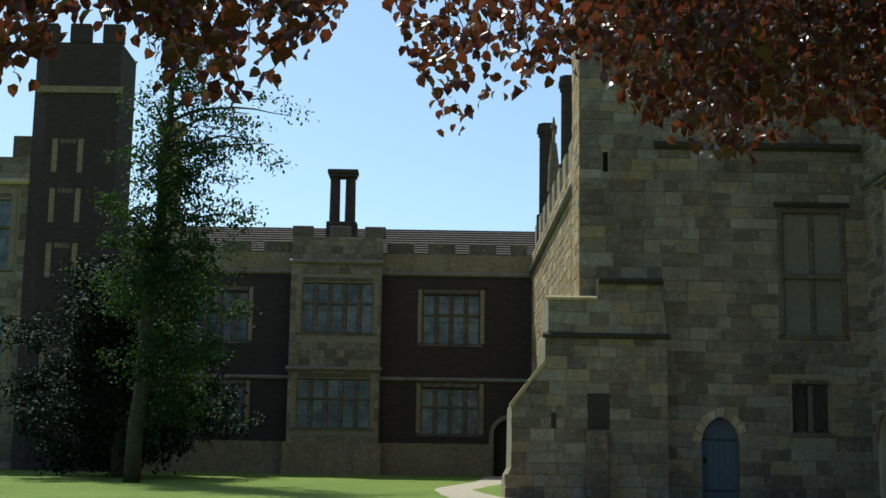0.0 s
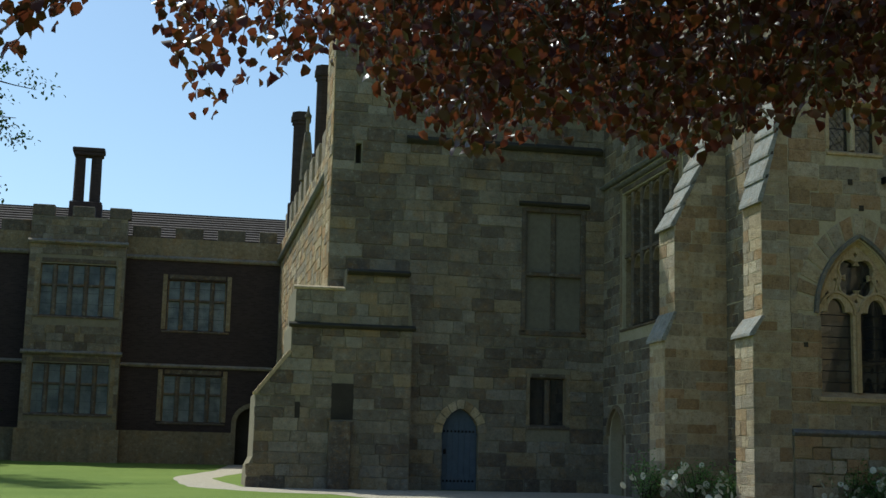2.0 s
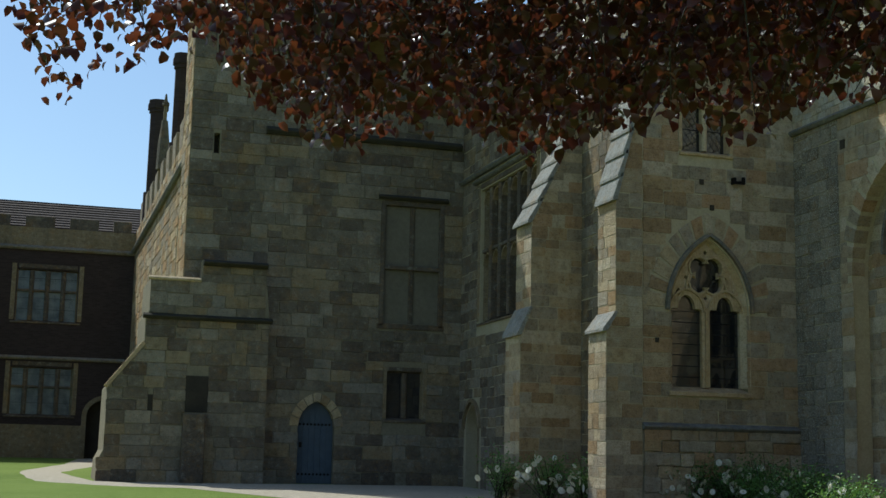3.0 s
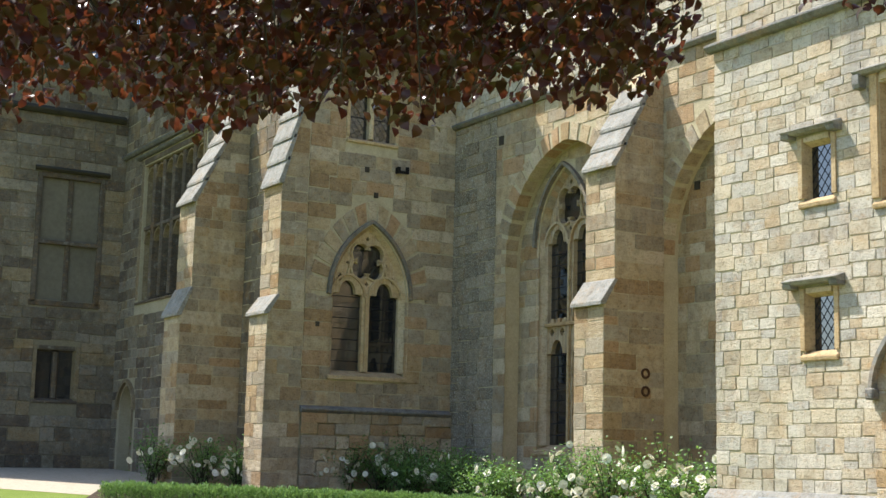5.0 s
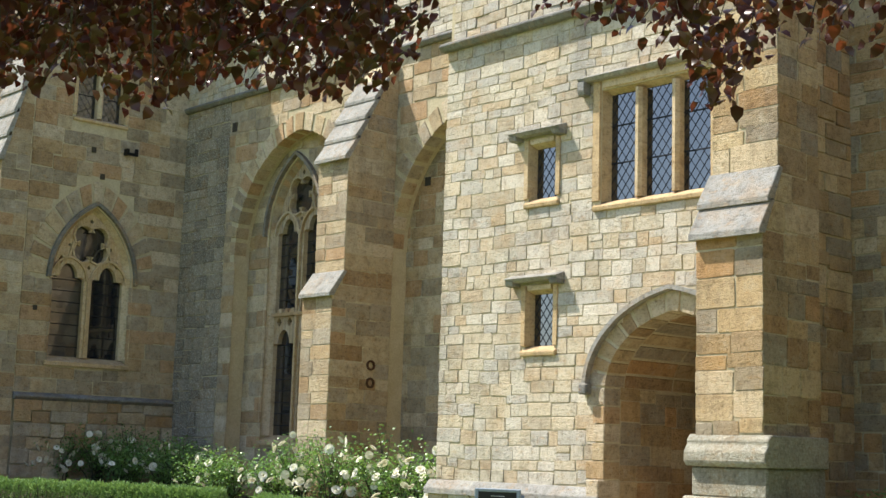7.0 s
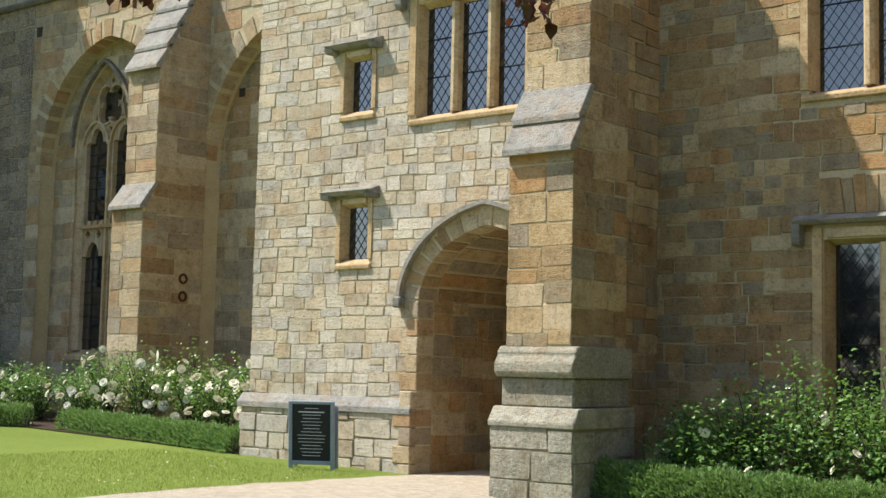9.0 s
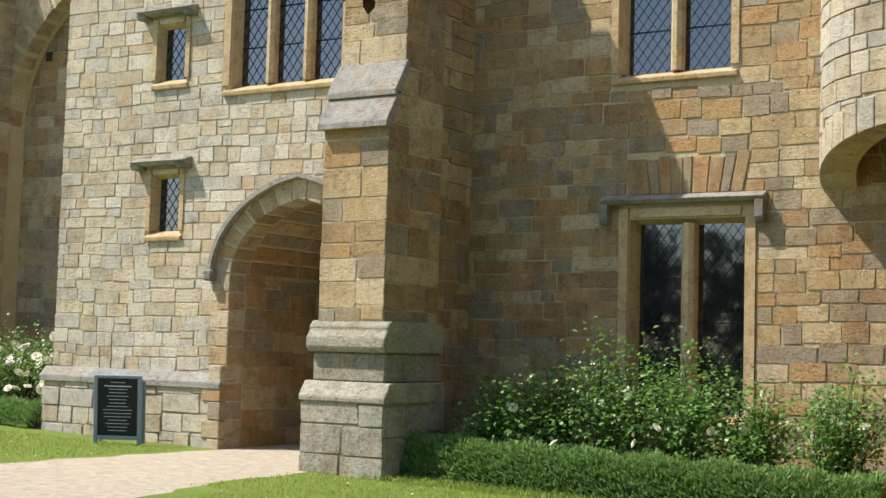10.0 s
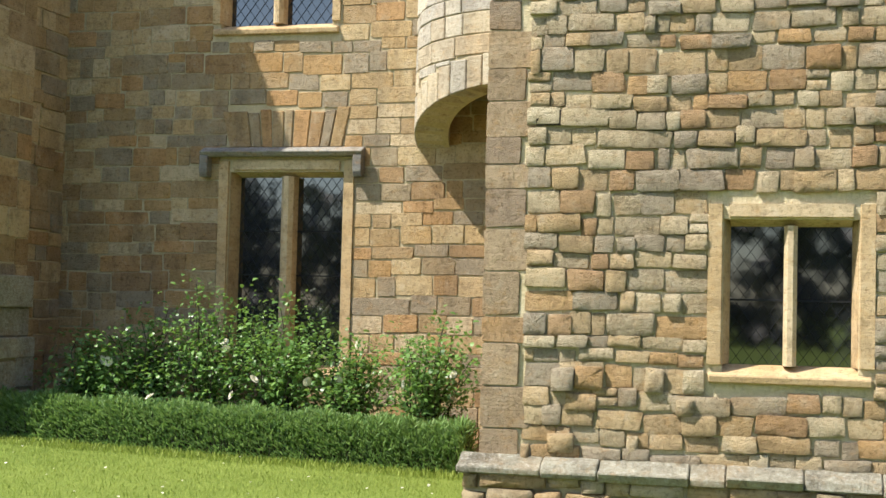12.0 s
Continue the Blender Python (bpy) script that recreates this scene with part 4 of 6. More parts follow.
def tracery_window(face, uc, w, z0, zs, rise, label, transom=None, stone=None, recess=0.3):
    """A pointed window: two cusped lights and a quatrefoil eye cut through a stone plate, under a hood."""
    stone = stone or DRESSED
    WINDOWS[0] += 1
    top = structure(new("window_%d" % WINDOWS[0]), label, "window")
    bar = 0.095
    hw = (w - bar) / 2
    zc = zs + rise * 0.53
    r = w * 0.47
    holes = [eye(uc, zc, r), spandrel(uc, zc + r * 1.3, 0.045, 0.06), spandrel(uc, zc - r * 1.28, 0.045, 0.06)]
    for s in (-1, 1):
        c = uc + s * (bar + hw)
        if transom:
            holes += [light(c, hw, z0, transom - 0.62), light(c, hw, transom + 0.14, zs)]
            holes += [spandrel(c + e * hw * 0.5, transom - 0.12, 0.09, 0.1) for e in (-1, 1)]
        else:
            holes.append(light(c, hw, z0, zs))
        holes += [spandrel(uc + s * w * 0.58, zc - r * 0.14, 0.04, 0.05), spandrel(uc + s * w * 0.79, zs + rise * 0.27, 0.06, 0.1)]
    bm = bmesh.new()
    pierced_plate(bm, face, uc, w, z0, zs, rise, holes, -recess, -recess + 0.14)
    part("tracery_plate", bm, stone, top)
    bm = bmesh.new()
    for s in (-1, 1):
        c = uc + s * (bar + hw)
        sweep(bm, face, arch_pts(c, hw + 0.05, zs - 0.02, 0.5, 8), 0.045, -recess + 0.1, -recess + 0.2)
        sweep(bm, face, [(c + s * hw * 0.1, zs + 0.44), (uc + s * r * 1.05, zc + 0.02)], 0.04, -recess + 0.1, -recess + 0.19)
    sweep(bm, face, [(uc, z0), (uc, zs + 0.06)], 0.06, -recess + 0.1, -recess + 0.2)
    sweep(bm, face, foil(uc, zc, r * 1.24, 4, 8, math.pi / 4), 0.04, -recess + 0.1, -recess + 0.19, True)
    part("tracery_moulding", bm, stone, top)
    bm = bmesh.new()
    a, b = arch_pts(uc, w, zs, rise, 14), arch_pts(uc, w + 0.15, zs, rise + 0.15, 14)
    a, b = [(uc - w, z0), *a, (uc + w, z0)], [(uc - w - 0.15, z0), *b, (uc + w + 0.15, z0)]
    for i in range(len(a) - 1):
        hull(bm, [face.at(a[i][0], -recess, a[i][1]), face.at(a[i + 1][0], -recess, a[i + 1][1]), face.at(b[i + 1][0], -recess, b[i + 1][1]), face.at(b[i][0], -recess, b[i][1]),
                  face.at(a[i][0], -recess + 0.13, a[i][1]), face.at(a[i + 1][0], -recess + 0.13, a[i + 1][1]), face.at(b[i + 1][0], 0.022, b[i + 1][1]), face.at(b[i][0], 0.022, b[i][1])])
    part("window_frame", bm, stone, top)
    bm = bmesh.new()
    profile(bm, face, [(-recess, z0 - 0.2), (0.07, z0 - 0.2), (0.07, z0 - 0.12), (-recess + 0.04, z0 + 0.01), (-recess, z0 + 0.01)], uc - w - 0.15, uc + w + 0.15)
    part("window_sill", bm, stone, top)
    bm = bmesh.new()
    prism(bm, face, [(uc - w, z0 - 0.02), *arch_pts(uc, w, zs, rise, 14), (uc + w, z0 - 0.02)], -recess - 0.02, -recess + 0.03)
    pane = part("pane", bm, GLASS, top)
    bm = bmesh.new()
    z = z0 + 0.22
    while z < zs:
        box(bm, face, uc - w + 0.01, uc + w - 0.01, -recess + 0.03, -recess + 0.045, z - 0.008, z + 0.008)
        z += 0.24
    part("saddle_bar", bm, LEAD, pane)
    if transom:
        bm = bmesh.new()
        box(bm, face, uc - w, uc + w, -recess, -recess + 0.22, transom, transom + 0.07)
        for k in range(8):
            u = uc - w * 0.92 + k * w * 1.84 / 7
            box(bm, face, u - 0.04, u + 0.04, -recess + 0.02, -recess + 0.2, transom + 0.07, transom + 0.16)
        part("transom", bm, stone, top, "small battlemented transom")
    bm = bmesh.new()
    sweep(bm, face, arch_pts(uc, w + 0.19, zs - 0.02, rise + 0.2, 14), 0.075, -0.02, 0.1)
    part("hood_mould", bm, DARKCAP, top, "dark grey pointed hood mould")
    return top


tracery_window(HB, 22.72, 0.82, 1.8, 6.05, 1.5, "tall narrow traceried stone window with a transom", 4.3, HALL)
buttress("tall stepped sandstone buttress with sloping slabs", H, 19.1, 19.95,
         [(0.0, 0.3), (1.4, 0.3), (1.4, 4.3), (1.15, 4.75), (1.15, 6.85), (0.35, 8.4), (0.0, 9.0)],
         [(1.4, 0.4, 4.3), (1.15, 4.75, 6.85)], [((1.4, 4.3), (1.15, 4.75), 1), ((1.17, 6.85), (0.3, 8.5), 4)], HALL, HALL_P, 41)

# ---------------------------------------------------------------- gothic chamber
G = south(26.5)
G_OPEN = [pointed(14.22, 0.95, 3.22, 5.0, 1.6), opening(13.62, 14.72, 8.58, 9.6)]
ch = solid_wall("wall_chamber", G, 12.6, 16.9, 0.0, 14.2, 0.6, G_OPEN, MORTAR, "shaded sandstone chamber wall with a traceried window")
lay_stones(ch, G, courses(rng, (12.62, 16.4), 2.55, 14.2, (0.24, 0.36), (0.35, 0.75), [round_arch(14.22, 1.0, 0.55, 3.1, 5.0, 1.72), rect(13.5, 14.84, 8.45, 9.73)]), HALL, "ashlar", 0.014, 0.014, 0.0, 22, 300, HALL_P, (14.3, 5))
lay_stones(ch, G, courses(rng, (12.62, 16.4), 0.5, 2.4, (0.24, 0.36), (0.35, 0.75), []), HALL, "ashlar", 0.014, 0.014, 0.08, 23, 100, HALL_P, (14.3, 2))
coping("trim_chamber_string", G, 12.6, 16.35, 2.38, 0.16, 0.16, "weathered string course under the window")
voussoirs(ch, G, 14.22, 1.09, 5.0, 1.76, 0.42, -0.1, 0.022, 15, HALL_P)
tracery_window(G, 14.22, 0.84, 3.33, 5.0, 1.5, "pointed two-light window with a quatrefoil eye")
mullioned(G, 13.62, 14.72, 8.58, 9.6, 2, "plain two-light upper window reflecting the sky", frame_w=0.12, mull=0.12, lattice_kind="diamond", step=0.15)

WW = west(12.6)
perp_o = opening(32.9, 37.4, 5.7, 9.55)
niche_o = pointed(37.9, 0.62, 0.8, 2.6, 0.7)
ww = solid_wall("wall_transept", WW, 26.54, 39.3, 0.0, 14.2, 0.6, [perp_o, niche_o], MORTAR, "shaded grey sandstone wall with a tall panelled window")
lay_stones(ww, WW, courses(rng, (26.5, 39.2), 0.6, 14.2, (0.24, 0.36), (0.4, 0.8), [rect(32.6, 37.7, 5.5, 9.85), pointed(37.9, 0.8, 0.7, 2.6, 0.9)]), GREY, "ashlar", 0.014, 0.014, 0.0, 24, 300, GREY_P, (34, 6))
mullioned(WW, 32.9, 37.4, 5.7, 9.55, 6, "tall many-light perpendicular stone window", (7.75,), frame_w=0.22, mull=0.14, recess=0.3, lattice_kind=None, stone=GREY, arched=True)
coping("trim_transept_string", WW, 26.6, 39.2, 10.05, 0.16, 0.18, "grey string course above the tall window")
coping("trim_window_hood", WW, 32.4, 37.9, 9.82, 0.16, 0.14, "grey square hood over the tall window")
bm = bmesh.new()
sweep(bm, WW, arch_pts(37.9, 0.74, 2.6, 0.82, 10), 0.1, -0.05, 0.1)
structure(finish(bm, "trim_niche", GREY), "small arched niche surround", "trim")
bm = bmesh.new()
wbox(bm, 12.95, 13.1, 37.0, 39.0, 0.5, 3.6)
structure(finish(bm, "wall_niche_back", GREY), "dark back of the arched niche", "wall")
buttress("massive stepped stone buttress with long slab cap", WW, 29.8, 30.8,
         [(0.0, 0.4), (1.55, 0.4), (1.55, 4.6), (1.3, 5.2), (1.3, 7.3), (0.1, 9.9), (0.0, 9.9)],
         [(1.55, 0.6, 4.6), (1.3, 5.2, 7.3)], [((1.55, 4.6), (1.3, 5.25), 1), ((1.32, 7.3), (0.1, 9.9), 5)], HALL, HALL_P, 51)
buttress("stepped corner buttress with sloping slab cap", WW, 26.47, 27.4,
         [(0.0, 0.4), (0.84, 0.4), (0.84, 4.45), (0.62, 4.8), (0.62, 7.3), (0.05, 9.9), (0.0, 9.9)],
         [(0.84, 0.6, 4.45), (0.62, 4.8, 7.3)], [((0.84, 4.45), (0.62, 4.85), 1), ((0.62, 7.3), (0.0, 9.9), 5)], HALL, HALL_P, 61)

# ---------------------------------------------------------------- stone tower
T = south(39.2)
T_OPEN = [pointed(8.22, 0.55, 0.6, 2.55, 0.75), opening(10.36, 11.39, 2.88, 4.22), rect(4.87, 5.04, 10.44, 11.05), rect(4.87, 5.04, 13.2, 13.85), opening(11.37, 11.9, 12.36, 13.5), rect(10.1, 11.9, 5.7, 9.3)]
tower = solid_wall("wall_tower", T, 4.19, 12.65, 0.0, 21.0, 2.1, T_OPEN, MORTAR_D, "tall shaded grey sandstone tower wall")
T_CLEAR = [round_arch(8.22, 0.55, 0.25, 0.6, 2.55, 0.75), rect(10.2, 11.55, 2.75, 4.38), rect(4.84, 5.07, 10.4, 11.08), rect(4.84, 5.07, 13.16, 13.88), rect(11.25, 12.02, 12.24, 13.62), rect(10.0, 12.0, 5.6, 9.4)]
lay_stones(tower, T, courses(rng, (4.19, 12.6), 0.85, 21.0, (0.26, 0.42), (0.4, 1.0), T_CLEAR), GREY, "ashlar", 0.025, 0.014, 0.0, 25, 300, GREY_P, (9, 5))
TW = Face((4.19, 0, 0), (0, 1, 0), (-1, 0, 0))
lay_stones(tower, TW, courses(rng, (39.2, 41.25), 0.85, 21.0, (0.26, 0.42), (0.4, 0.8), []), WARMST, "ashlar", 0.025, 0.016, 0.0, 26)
coping("trim_tower_string", T, 6.4, 12.5, 11.15, 0.2, 0.25, "weathered string course on the tower, coloured dark as drip shadow", DRIP_SHADE)
voussoirs(tower, T, 8.22, 0.55, 2.55, 0.75, 0.25, -0.2, 0.03, 9, WARM_P)
bm = bmesh.new()
prism(bm, T, [(7.66, 0.9), (8.78, 0.9), *reversed(arch_pts(8.22, 0.56, 2.55, 0.75, 8))], -0.3, -0.22)
bdoor = structure(finish(bm, "door_2", DOOR_BLUE), "faded blue pointed wooden door with iron studs", "door")
for k in range(6):
    bm = bmesh.new()
    box(bm, T, 7.7 + k * 0.175, 7.7 + k * 0.175 + 0.16, -0.22, -0.205, 0.92, 3.0 - abs(k - 2.5) * 0.12)
    part("plank", bm, DOOR_BLUE, bdoor)
for z in (1.18, 2.62):
    for k in range(9):
        bm = bmesh.new()
        bmesh.ops.create_uvsphere(bm, u_segments=6, v_segments=4, radius=0.035, matrix=Matrix.Translation(T.at(7.78 + k * 0.11, -0.2, z)))
        part("stud", bm, IRON, bdoor)
bm = bmesh.new()
box(bm, T, 7.76, 7.84, -0.2, -0.15, 1.95, 2.1)
part("door_handle", bm, IRON, bdoor)
mullioned(T, 10.36, 11.39, 2.88, 4.22, 2, "dark two-light stone window", frame_w=0.16, mull=0.16, lattice_kind=None, stone=GREY)
mullioned(T, 11.37, 11.9, 12.36, 13.5, 1, "small dark upper window", frame_w=0.12, lattice_kind=None, stone=GREY)
# dark panels give the slits their shade by colour
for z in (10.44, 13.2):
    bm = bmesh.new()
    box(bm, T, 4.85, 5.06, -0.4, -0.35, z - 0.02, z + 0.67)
    structure(finish(bm, "window_slit", HOLE_SHADE), "narrow arrow slit backed by a panel coloured as shade", "window")
# blocked window
blk = structure(new("window_blocked"), "blocked stone window with mullion and transom", "window")
bm = bmesh.new()
box(bm, T, 10.05, 11.95, -0.3, -0.1, 5.65, 9.35)
part("infill", bm, plain_mat("smooth_infill", "837a68", "746c5b", 0.8, 0.95, 0.3, 0.01), blk)
for a, b, c, d in ((10.0, 10.14, 5.6, 9.4), (11.86, 12.0, 5.6, 9.4), (10.93, 11.07, 5.7, 9.3), (10.1, 11.9, 9.28, 9.42), (10.1, 11.9, 7.32, 7.44), (9.95, 12.05, 5.52, 5.68)):
    bm = bmesh.new()
    box(bm, T, a, b, -0.15, 0.04 if b - a > 1 or a < 10.2 or a > 11.8 else -0.04, c, d)
    part("window_frame" if a < 10.5 or a > 11.5 else "mullion", bm, GREY, blk, "", 0.015)
coping("trim_blocked_hood", T, 9.9, 12.1, 9.45, 0.16, 0.16, "drip mould over the blocked window, coloured dark as its shadow", DRIP_SHADE)
# low annex against the tower's corner
AN = south(38.6)
an_out = [(2.0, 0.6), (2.06, 1.5), (2.18, 1.75), (2.2, 3.5), (3.13, 4.7), (3.13, 5.5), (3.22, 5.65), (3.22, 6.55), (4.62, 6.55), (4.66, 7.18), (6.45, 7.18), (6.62, 5.5), (6.62, 0.6)]
bm = bmesh.new()
prism(bm, AN, an_out, 0.0, -2.6)
annex = structure(finish(bm, "wall_annex", MORTAR_D), "low stone annex with sloping shoulder beside the tower", "wall")


def an_span(z):
    left = 2.0 if z < 1.5 else 2.18 if z < 3.5 else 2.2 + (z - 3.5) * 0.775 if z < 4.7 else 3.15 if z < 5.6 else 3.22 if z < 6.55 else 4.66
    right = 6.62 if z < 5.5 else 6.5
    return (left, right)


sq_o = rect(4.34, 4.95, 2.86, 3.84)
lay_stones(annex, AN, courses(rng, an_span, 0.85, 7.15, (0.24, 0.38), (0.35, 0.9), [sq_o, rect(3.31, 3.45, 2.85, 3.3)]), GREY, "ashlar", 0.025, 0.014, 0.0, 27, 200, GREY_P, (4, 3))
# flat dark plates paint the shade of two annex openings
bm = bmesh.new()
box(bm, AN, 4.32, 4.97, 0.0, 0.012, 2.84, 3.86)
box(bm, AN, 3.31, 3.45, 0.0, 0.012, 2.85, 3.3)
part("painted_opening_shade", bm, HOLE_SHADE, annex)
bm = bmesh.new()
box(bm, AN, 4.28, 4.9, 0.0, 0.3, 0.7, 2.8)
part("pilaster", bm, GREY, annex, "", 0.03)
# drip and ledge carry their shadow lines as a dark colour
coping("trim_annex_drip", AN, 3.05, 6.7, 5.42, 0.16, 0.16, "drip course along the annex, coloured dark as its shadow", DRIP_SHADE)
coping("trim_annex_top", AN, 3.15, 4.62, 6.52, 0.1, 0.12, "pale capping of the annex wall", DRESSED)
coping("trim_annex_ledge", AN, 4.66, 6.5, 7.0, 0.25, 0.18, "ledge of the annex, coloured dark as its shadow", DRIP_SHADE)
bm = bmesh.new()
sweep(bm, AN, [(2.17, 3.5), (3.13, 4.74)], 0.1, -0.6, 0.06)
structure(finish(bm, "trim_annex_slope", DRESSED), "pale sloping coping of the annex shoulder", "trim")
# flank running back to the brick range
FL = west(4.42)
flank = solid_wall("wall_flank", FL, 41.3, 62.0, 0.0, 11.6, 0.8, [pointed(43.3, 0.5, 7.0, 8.6, 0.8)], MORTAR, "sunlit stone flank with battlements and tall chimneys")
lay_stones(flank, FL, courses(rng, (41.3, 61.9), 1.0, 11.6, (0.26, 0.4), (0.5, 1.0), [pointed(43.3, 0.6, 6.9, 8.6, 0.95)]), WARMST, "ashlar", 0.025, 0.02, 0.0, 28)
coping("trim_flank_string", FL, 41.3, 62.0, 10.6, 0.2, 0.25, "dark string course on the stone flank")
for k in range(9):
    bm = bmesh.new()
    box(bm, FL, 41.6 + k * 2.2, 42.7 + k * 2.2, -0.5, 0.0, 11.6, 12.6)
    part("merlon", bm, WARMST, flank, "", 0.03)


def octagon_stack(name, x, y, r, z0, z1, label, material):
    top = thing(name, label, "chimney", "chimneys")
    bm = bmesh.new()
    bmesh.ops.create_cone(bm, cap_ends=True, segments=8, radius1=r, radius2=r * 0.94, depth=z1 - z0, matrix=Matrix.Translation((x, y, (z0 + z1) / 2)) @ Matrix.Rotation(math.pi / 8, 4, "Z"))
    part("shaft", bm, material, top)
    bm = bmesh.new()
    for dz, rr, h in ((-0.15, 1.12, 0.15), (0.0, 1.3, 0.22), (0.22, 1.18, 0.18)):
        bmesh.ops.create_cone(bm, cap_ends=True, segments=8, radius1=r * rr, radius2=r * rr, depth=h, matrix=Matrix.Translation((x, y, z1 + dz + h / 2)) @ Matrix.Rotation(math.pi / 8, 4, "Z"))
    part("cap", bm, material, top)
    bm = bmesh.new()
    bmesh.ops.create_cone(bm, cap_ends=True, segments=8, radius1=r * 1.3, radius2=r * 1.3, depth=1.2, matrix=Matrix.Translation((x, y, z0 + 0.6)) @ Matrix.Rotation(math.pi / 8, 4, "Z"))
    part("base", bm, material, top)
    return top


octagon_stack("chimney", 4.78, 48.7, 0.29, 11.6, 15.75, "octagonal dark brick chimney on the stone flank", BRICK)
octagon_stack("chimney", 4.8, 58.6, 0.36, 11.6, 16.5, "octagonal dark brick chimney on the stone flank", BRICK)
bm = bmesh.new()
for z, r0, r1, h in ((12.6, 0.22, 0.12, 0.9), (13.5, 0.07, 0.07, 0.6), (14.1, 0.14, 0.14, 0.12), (14.22, 0.08, 0.03, 0.35)):
    bmesh.ops.create_cone(bm, cap_ends=True, segments=8, radius1=r0, radius2=r1, depth=h, matrix=Matrix.Translation((4.56, 52.3, z + 1.0 + h / 2)))
bmesh.ops.create_cone(bm, cap_ends=True, segments=8, radius1=0.26, radius2=0.22, depth=1.1, matrix=Matrix.Translation((4.56, 52.3, 13.1)))
tagged(finish(bm, "finial", GREY), "slender stone finial on the parapet", "finial", kind="structure")

# ---------------------------------------------------------------- brick range
R = south(62.0)


def long_windows(face, u0, u1, z0, z1, n, label):
    return mullioned(face, u0, u1, z0, z1, n, label, (z0 + (z1 - z0) * 0.6,), frame_w=0.28, mull=0.2, recess=0.2, lattice_kind="grid", step=0.25, stone=GREY, glass=SKY_PANES)


R_OPEN = [opening(-0.55, 1.95, 7.4, 9.6), opening(-0.6, 2.0, 3.3, 5.3), opening(-11.2, -8.7, 7.4, 9.6), opening(-11.2, -8.7, 3.3, 5.3), pointed(3.35, 0.7, 1.0, 3.3, 0.75)]
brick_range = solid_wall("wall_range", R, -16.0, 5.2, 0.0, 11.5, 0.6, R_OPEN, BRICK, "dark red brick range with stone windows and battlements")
for a, b in ((-0.55, 1.95), (-11.2, -8.7)):
    long_windows(R, a, b, 7.4, 9.6, 4, "four-light stone window with sky reflection painted pale on its panes")
    long_windows(R, a, b, 3.3, 5.3, 4, "four-light stone window with sky reflection painted pale on its panes")
coping("trim_range_string", R, -16.0, 4.5, 10.5, 0.16, 0.22, "stone string course below the battlements", GREY)
coping("trim_range_lower_string", R, -16.0, 4.2, 5.66, 0.14, 0.18, "stone string course between the storeys", GREY)
bm = bmesh.new()
box(bm, R, -16.0, 2.6, 0.0, 0.12, 0.0, 2.85)
structure(finish(bm, "plinth_range", GREY), "grey stone plinth of the brick range", "plinth")
u = -15.6
while u < 4.0:
    bm = bmesh.new()
    box(bm, R, u, min(u + 1.25, 4.2), -0.45, 0.02, 11.5, 12.05)
    part("merlon", bm, GREY, brick_range, "", 0.03)
    u += 1.9
bm = bmesh.new()
box(bm, R, -16.0, 4.5, -0.4, 0.03, 10.7, 11.52)
part("parapet_band", bm, GREY, brick_range)
# dark panel whose colour stands for the archway's shade
bm = bmesh.new()
box(bm, R, 2.6, 4.1, -0.62, -0.5, 0.8, 4.2)
structure(finish(bm, "door_3", HOLE_SHADE), "archway in the brick range backed by a panel coloured as shade", "door")
bm = bmesh.new()
sweep(bm, R, [(2.6, 1.3), *arch_pts(3.35, 0.75, 3.3, 0.8, 8), (4.1, 1.3)], 0.2, -0.2, 0.08)
structure(finish(bm, "trim_archway", GREY), "stone surround of the archway", "trim")
# roof with courses of tiles
bm = bmesh.new()
for k in range(12):
    y0, y1 = 62.6 + k * 0.36, 62.6 + (k + 1) * 0.36
    z0, z1 = 11.4 + k * 0.175, 11.4 + (k + 1) * 0.175
    hull(bm, [Vector((-20, y0, z0)), Vector((6, y0, z0)), Vector((6, y1 + 0.1, z1)), Vector((-20, y1 + 0.1, z1)),
              Vector((-20, y0, z0 + 0.05)), Vector((6, y0, z0 + 0.05)), Vector((6, y1 + 0.1, z1 + 0.02)), Vector((-20, y1 + 0.1, z1 + 0.02))])
hull(bm, [Vector((-20, 66.8, 13.3)), Vector((6, 66.8, 13.3)), Vector((6, 67.2, 13.3)), Vector((-20, 67.2, 13.3)), Vector((-20, 66.9, 13.55)), Vector((6, 66.9, 13.55)), Vector((6, 67.1, 13.55)), Vector((-20, 67.1, 13.55))])
structure(finish(bm, "roof_range", TILE), "old red-brown clay tile roof", "roof")
# stone bay
BY = south(61.0)
BY_OPEN = [opening(-6.05, -2.9, 7.75, 9.95), opening(-6.15, -2.95, 3.5, 5.6)]
bay = solid_wall("wall_bay", BY, -6.6, -2.5, 0.0, 12.1, 1.2, BY_OPEN, MORTAR_D, "projecting stone bay with two tiers of windows")
lay_stones(bay, BY, courses(rng, (-6.6, -2.5), 1.4, 12.1, (0.26, 0.42), (0.4, 0.9), [rect(-6.3, -2.65, 7.5, 10.2), rect(-6.4, -2.7, 3.25, 5.85)]), GREY, "ashlar", 0.025, 0.016, 0.0, 29, 200, GREY_P, (-4, 6))
long_windows(BY, -6.05, -2.9, 7.75, 9.95, 5, "five-light stone bay window with sky reflection painted pale on its panes")
long_windows(BY, -6.15, -2.95, 3.5, 5.6, 5, "five-light stone bay window")
coping("trim_bay_string", BY, -6.7, -2.4, 10.85, 0.2, 0.22, "stone string course on the bay", GREY)
coping("trim_bay_lower_string", BY, -6.7, -2.4, 6.0, 0.2, 0.2, "stone string course on the bay", GREY)
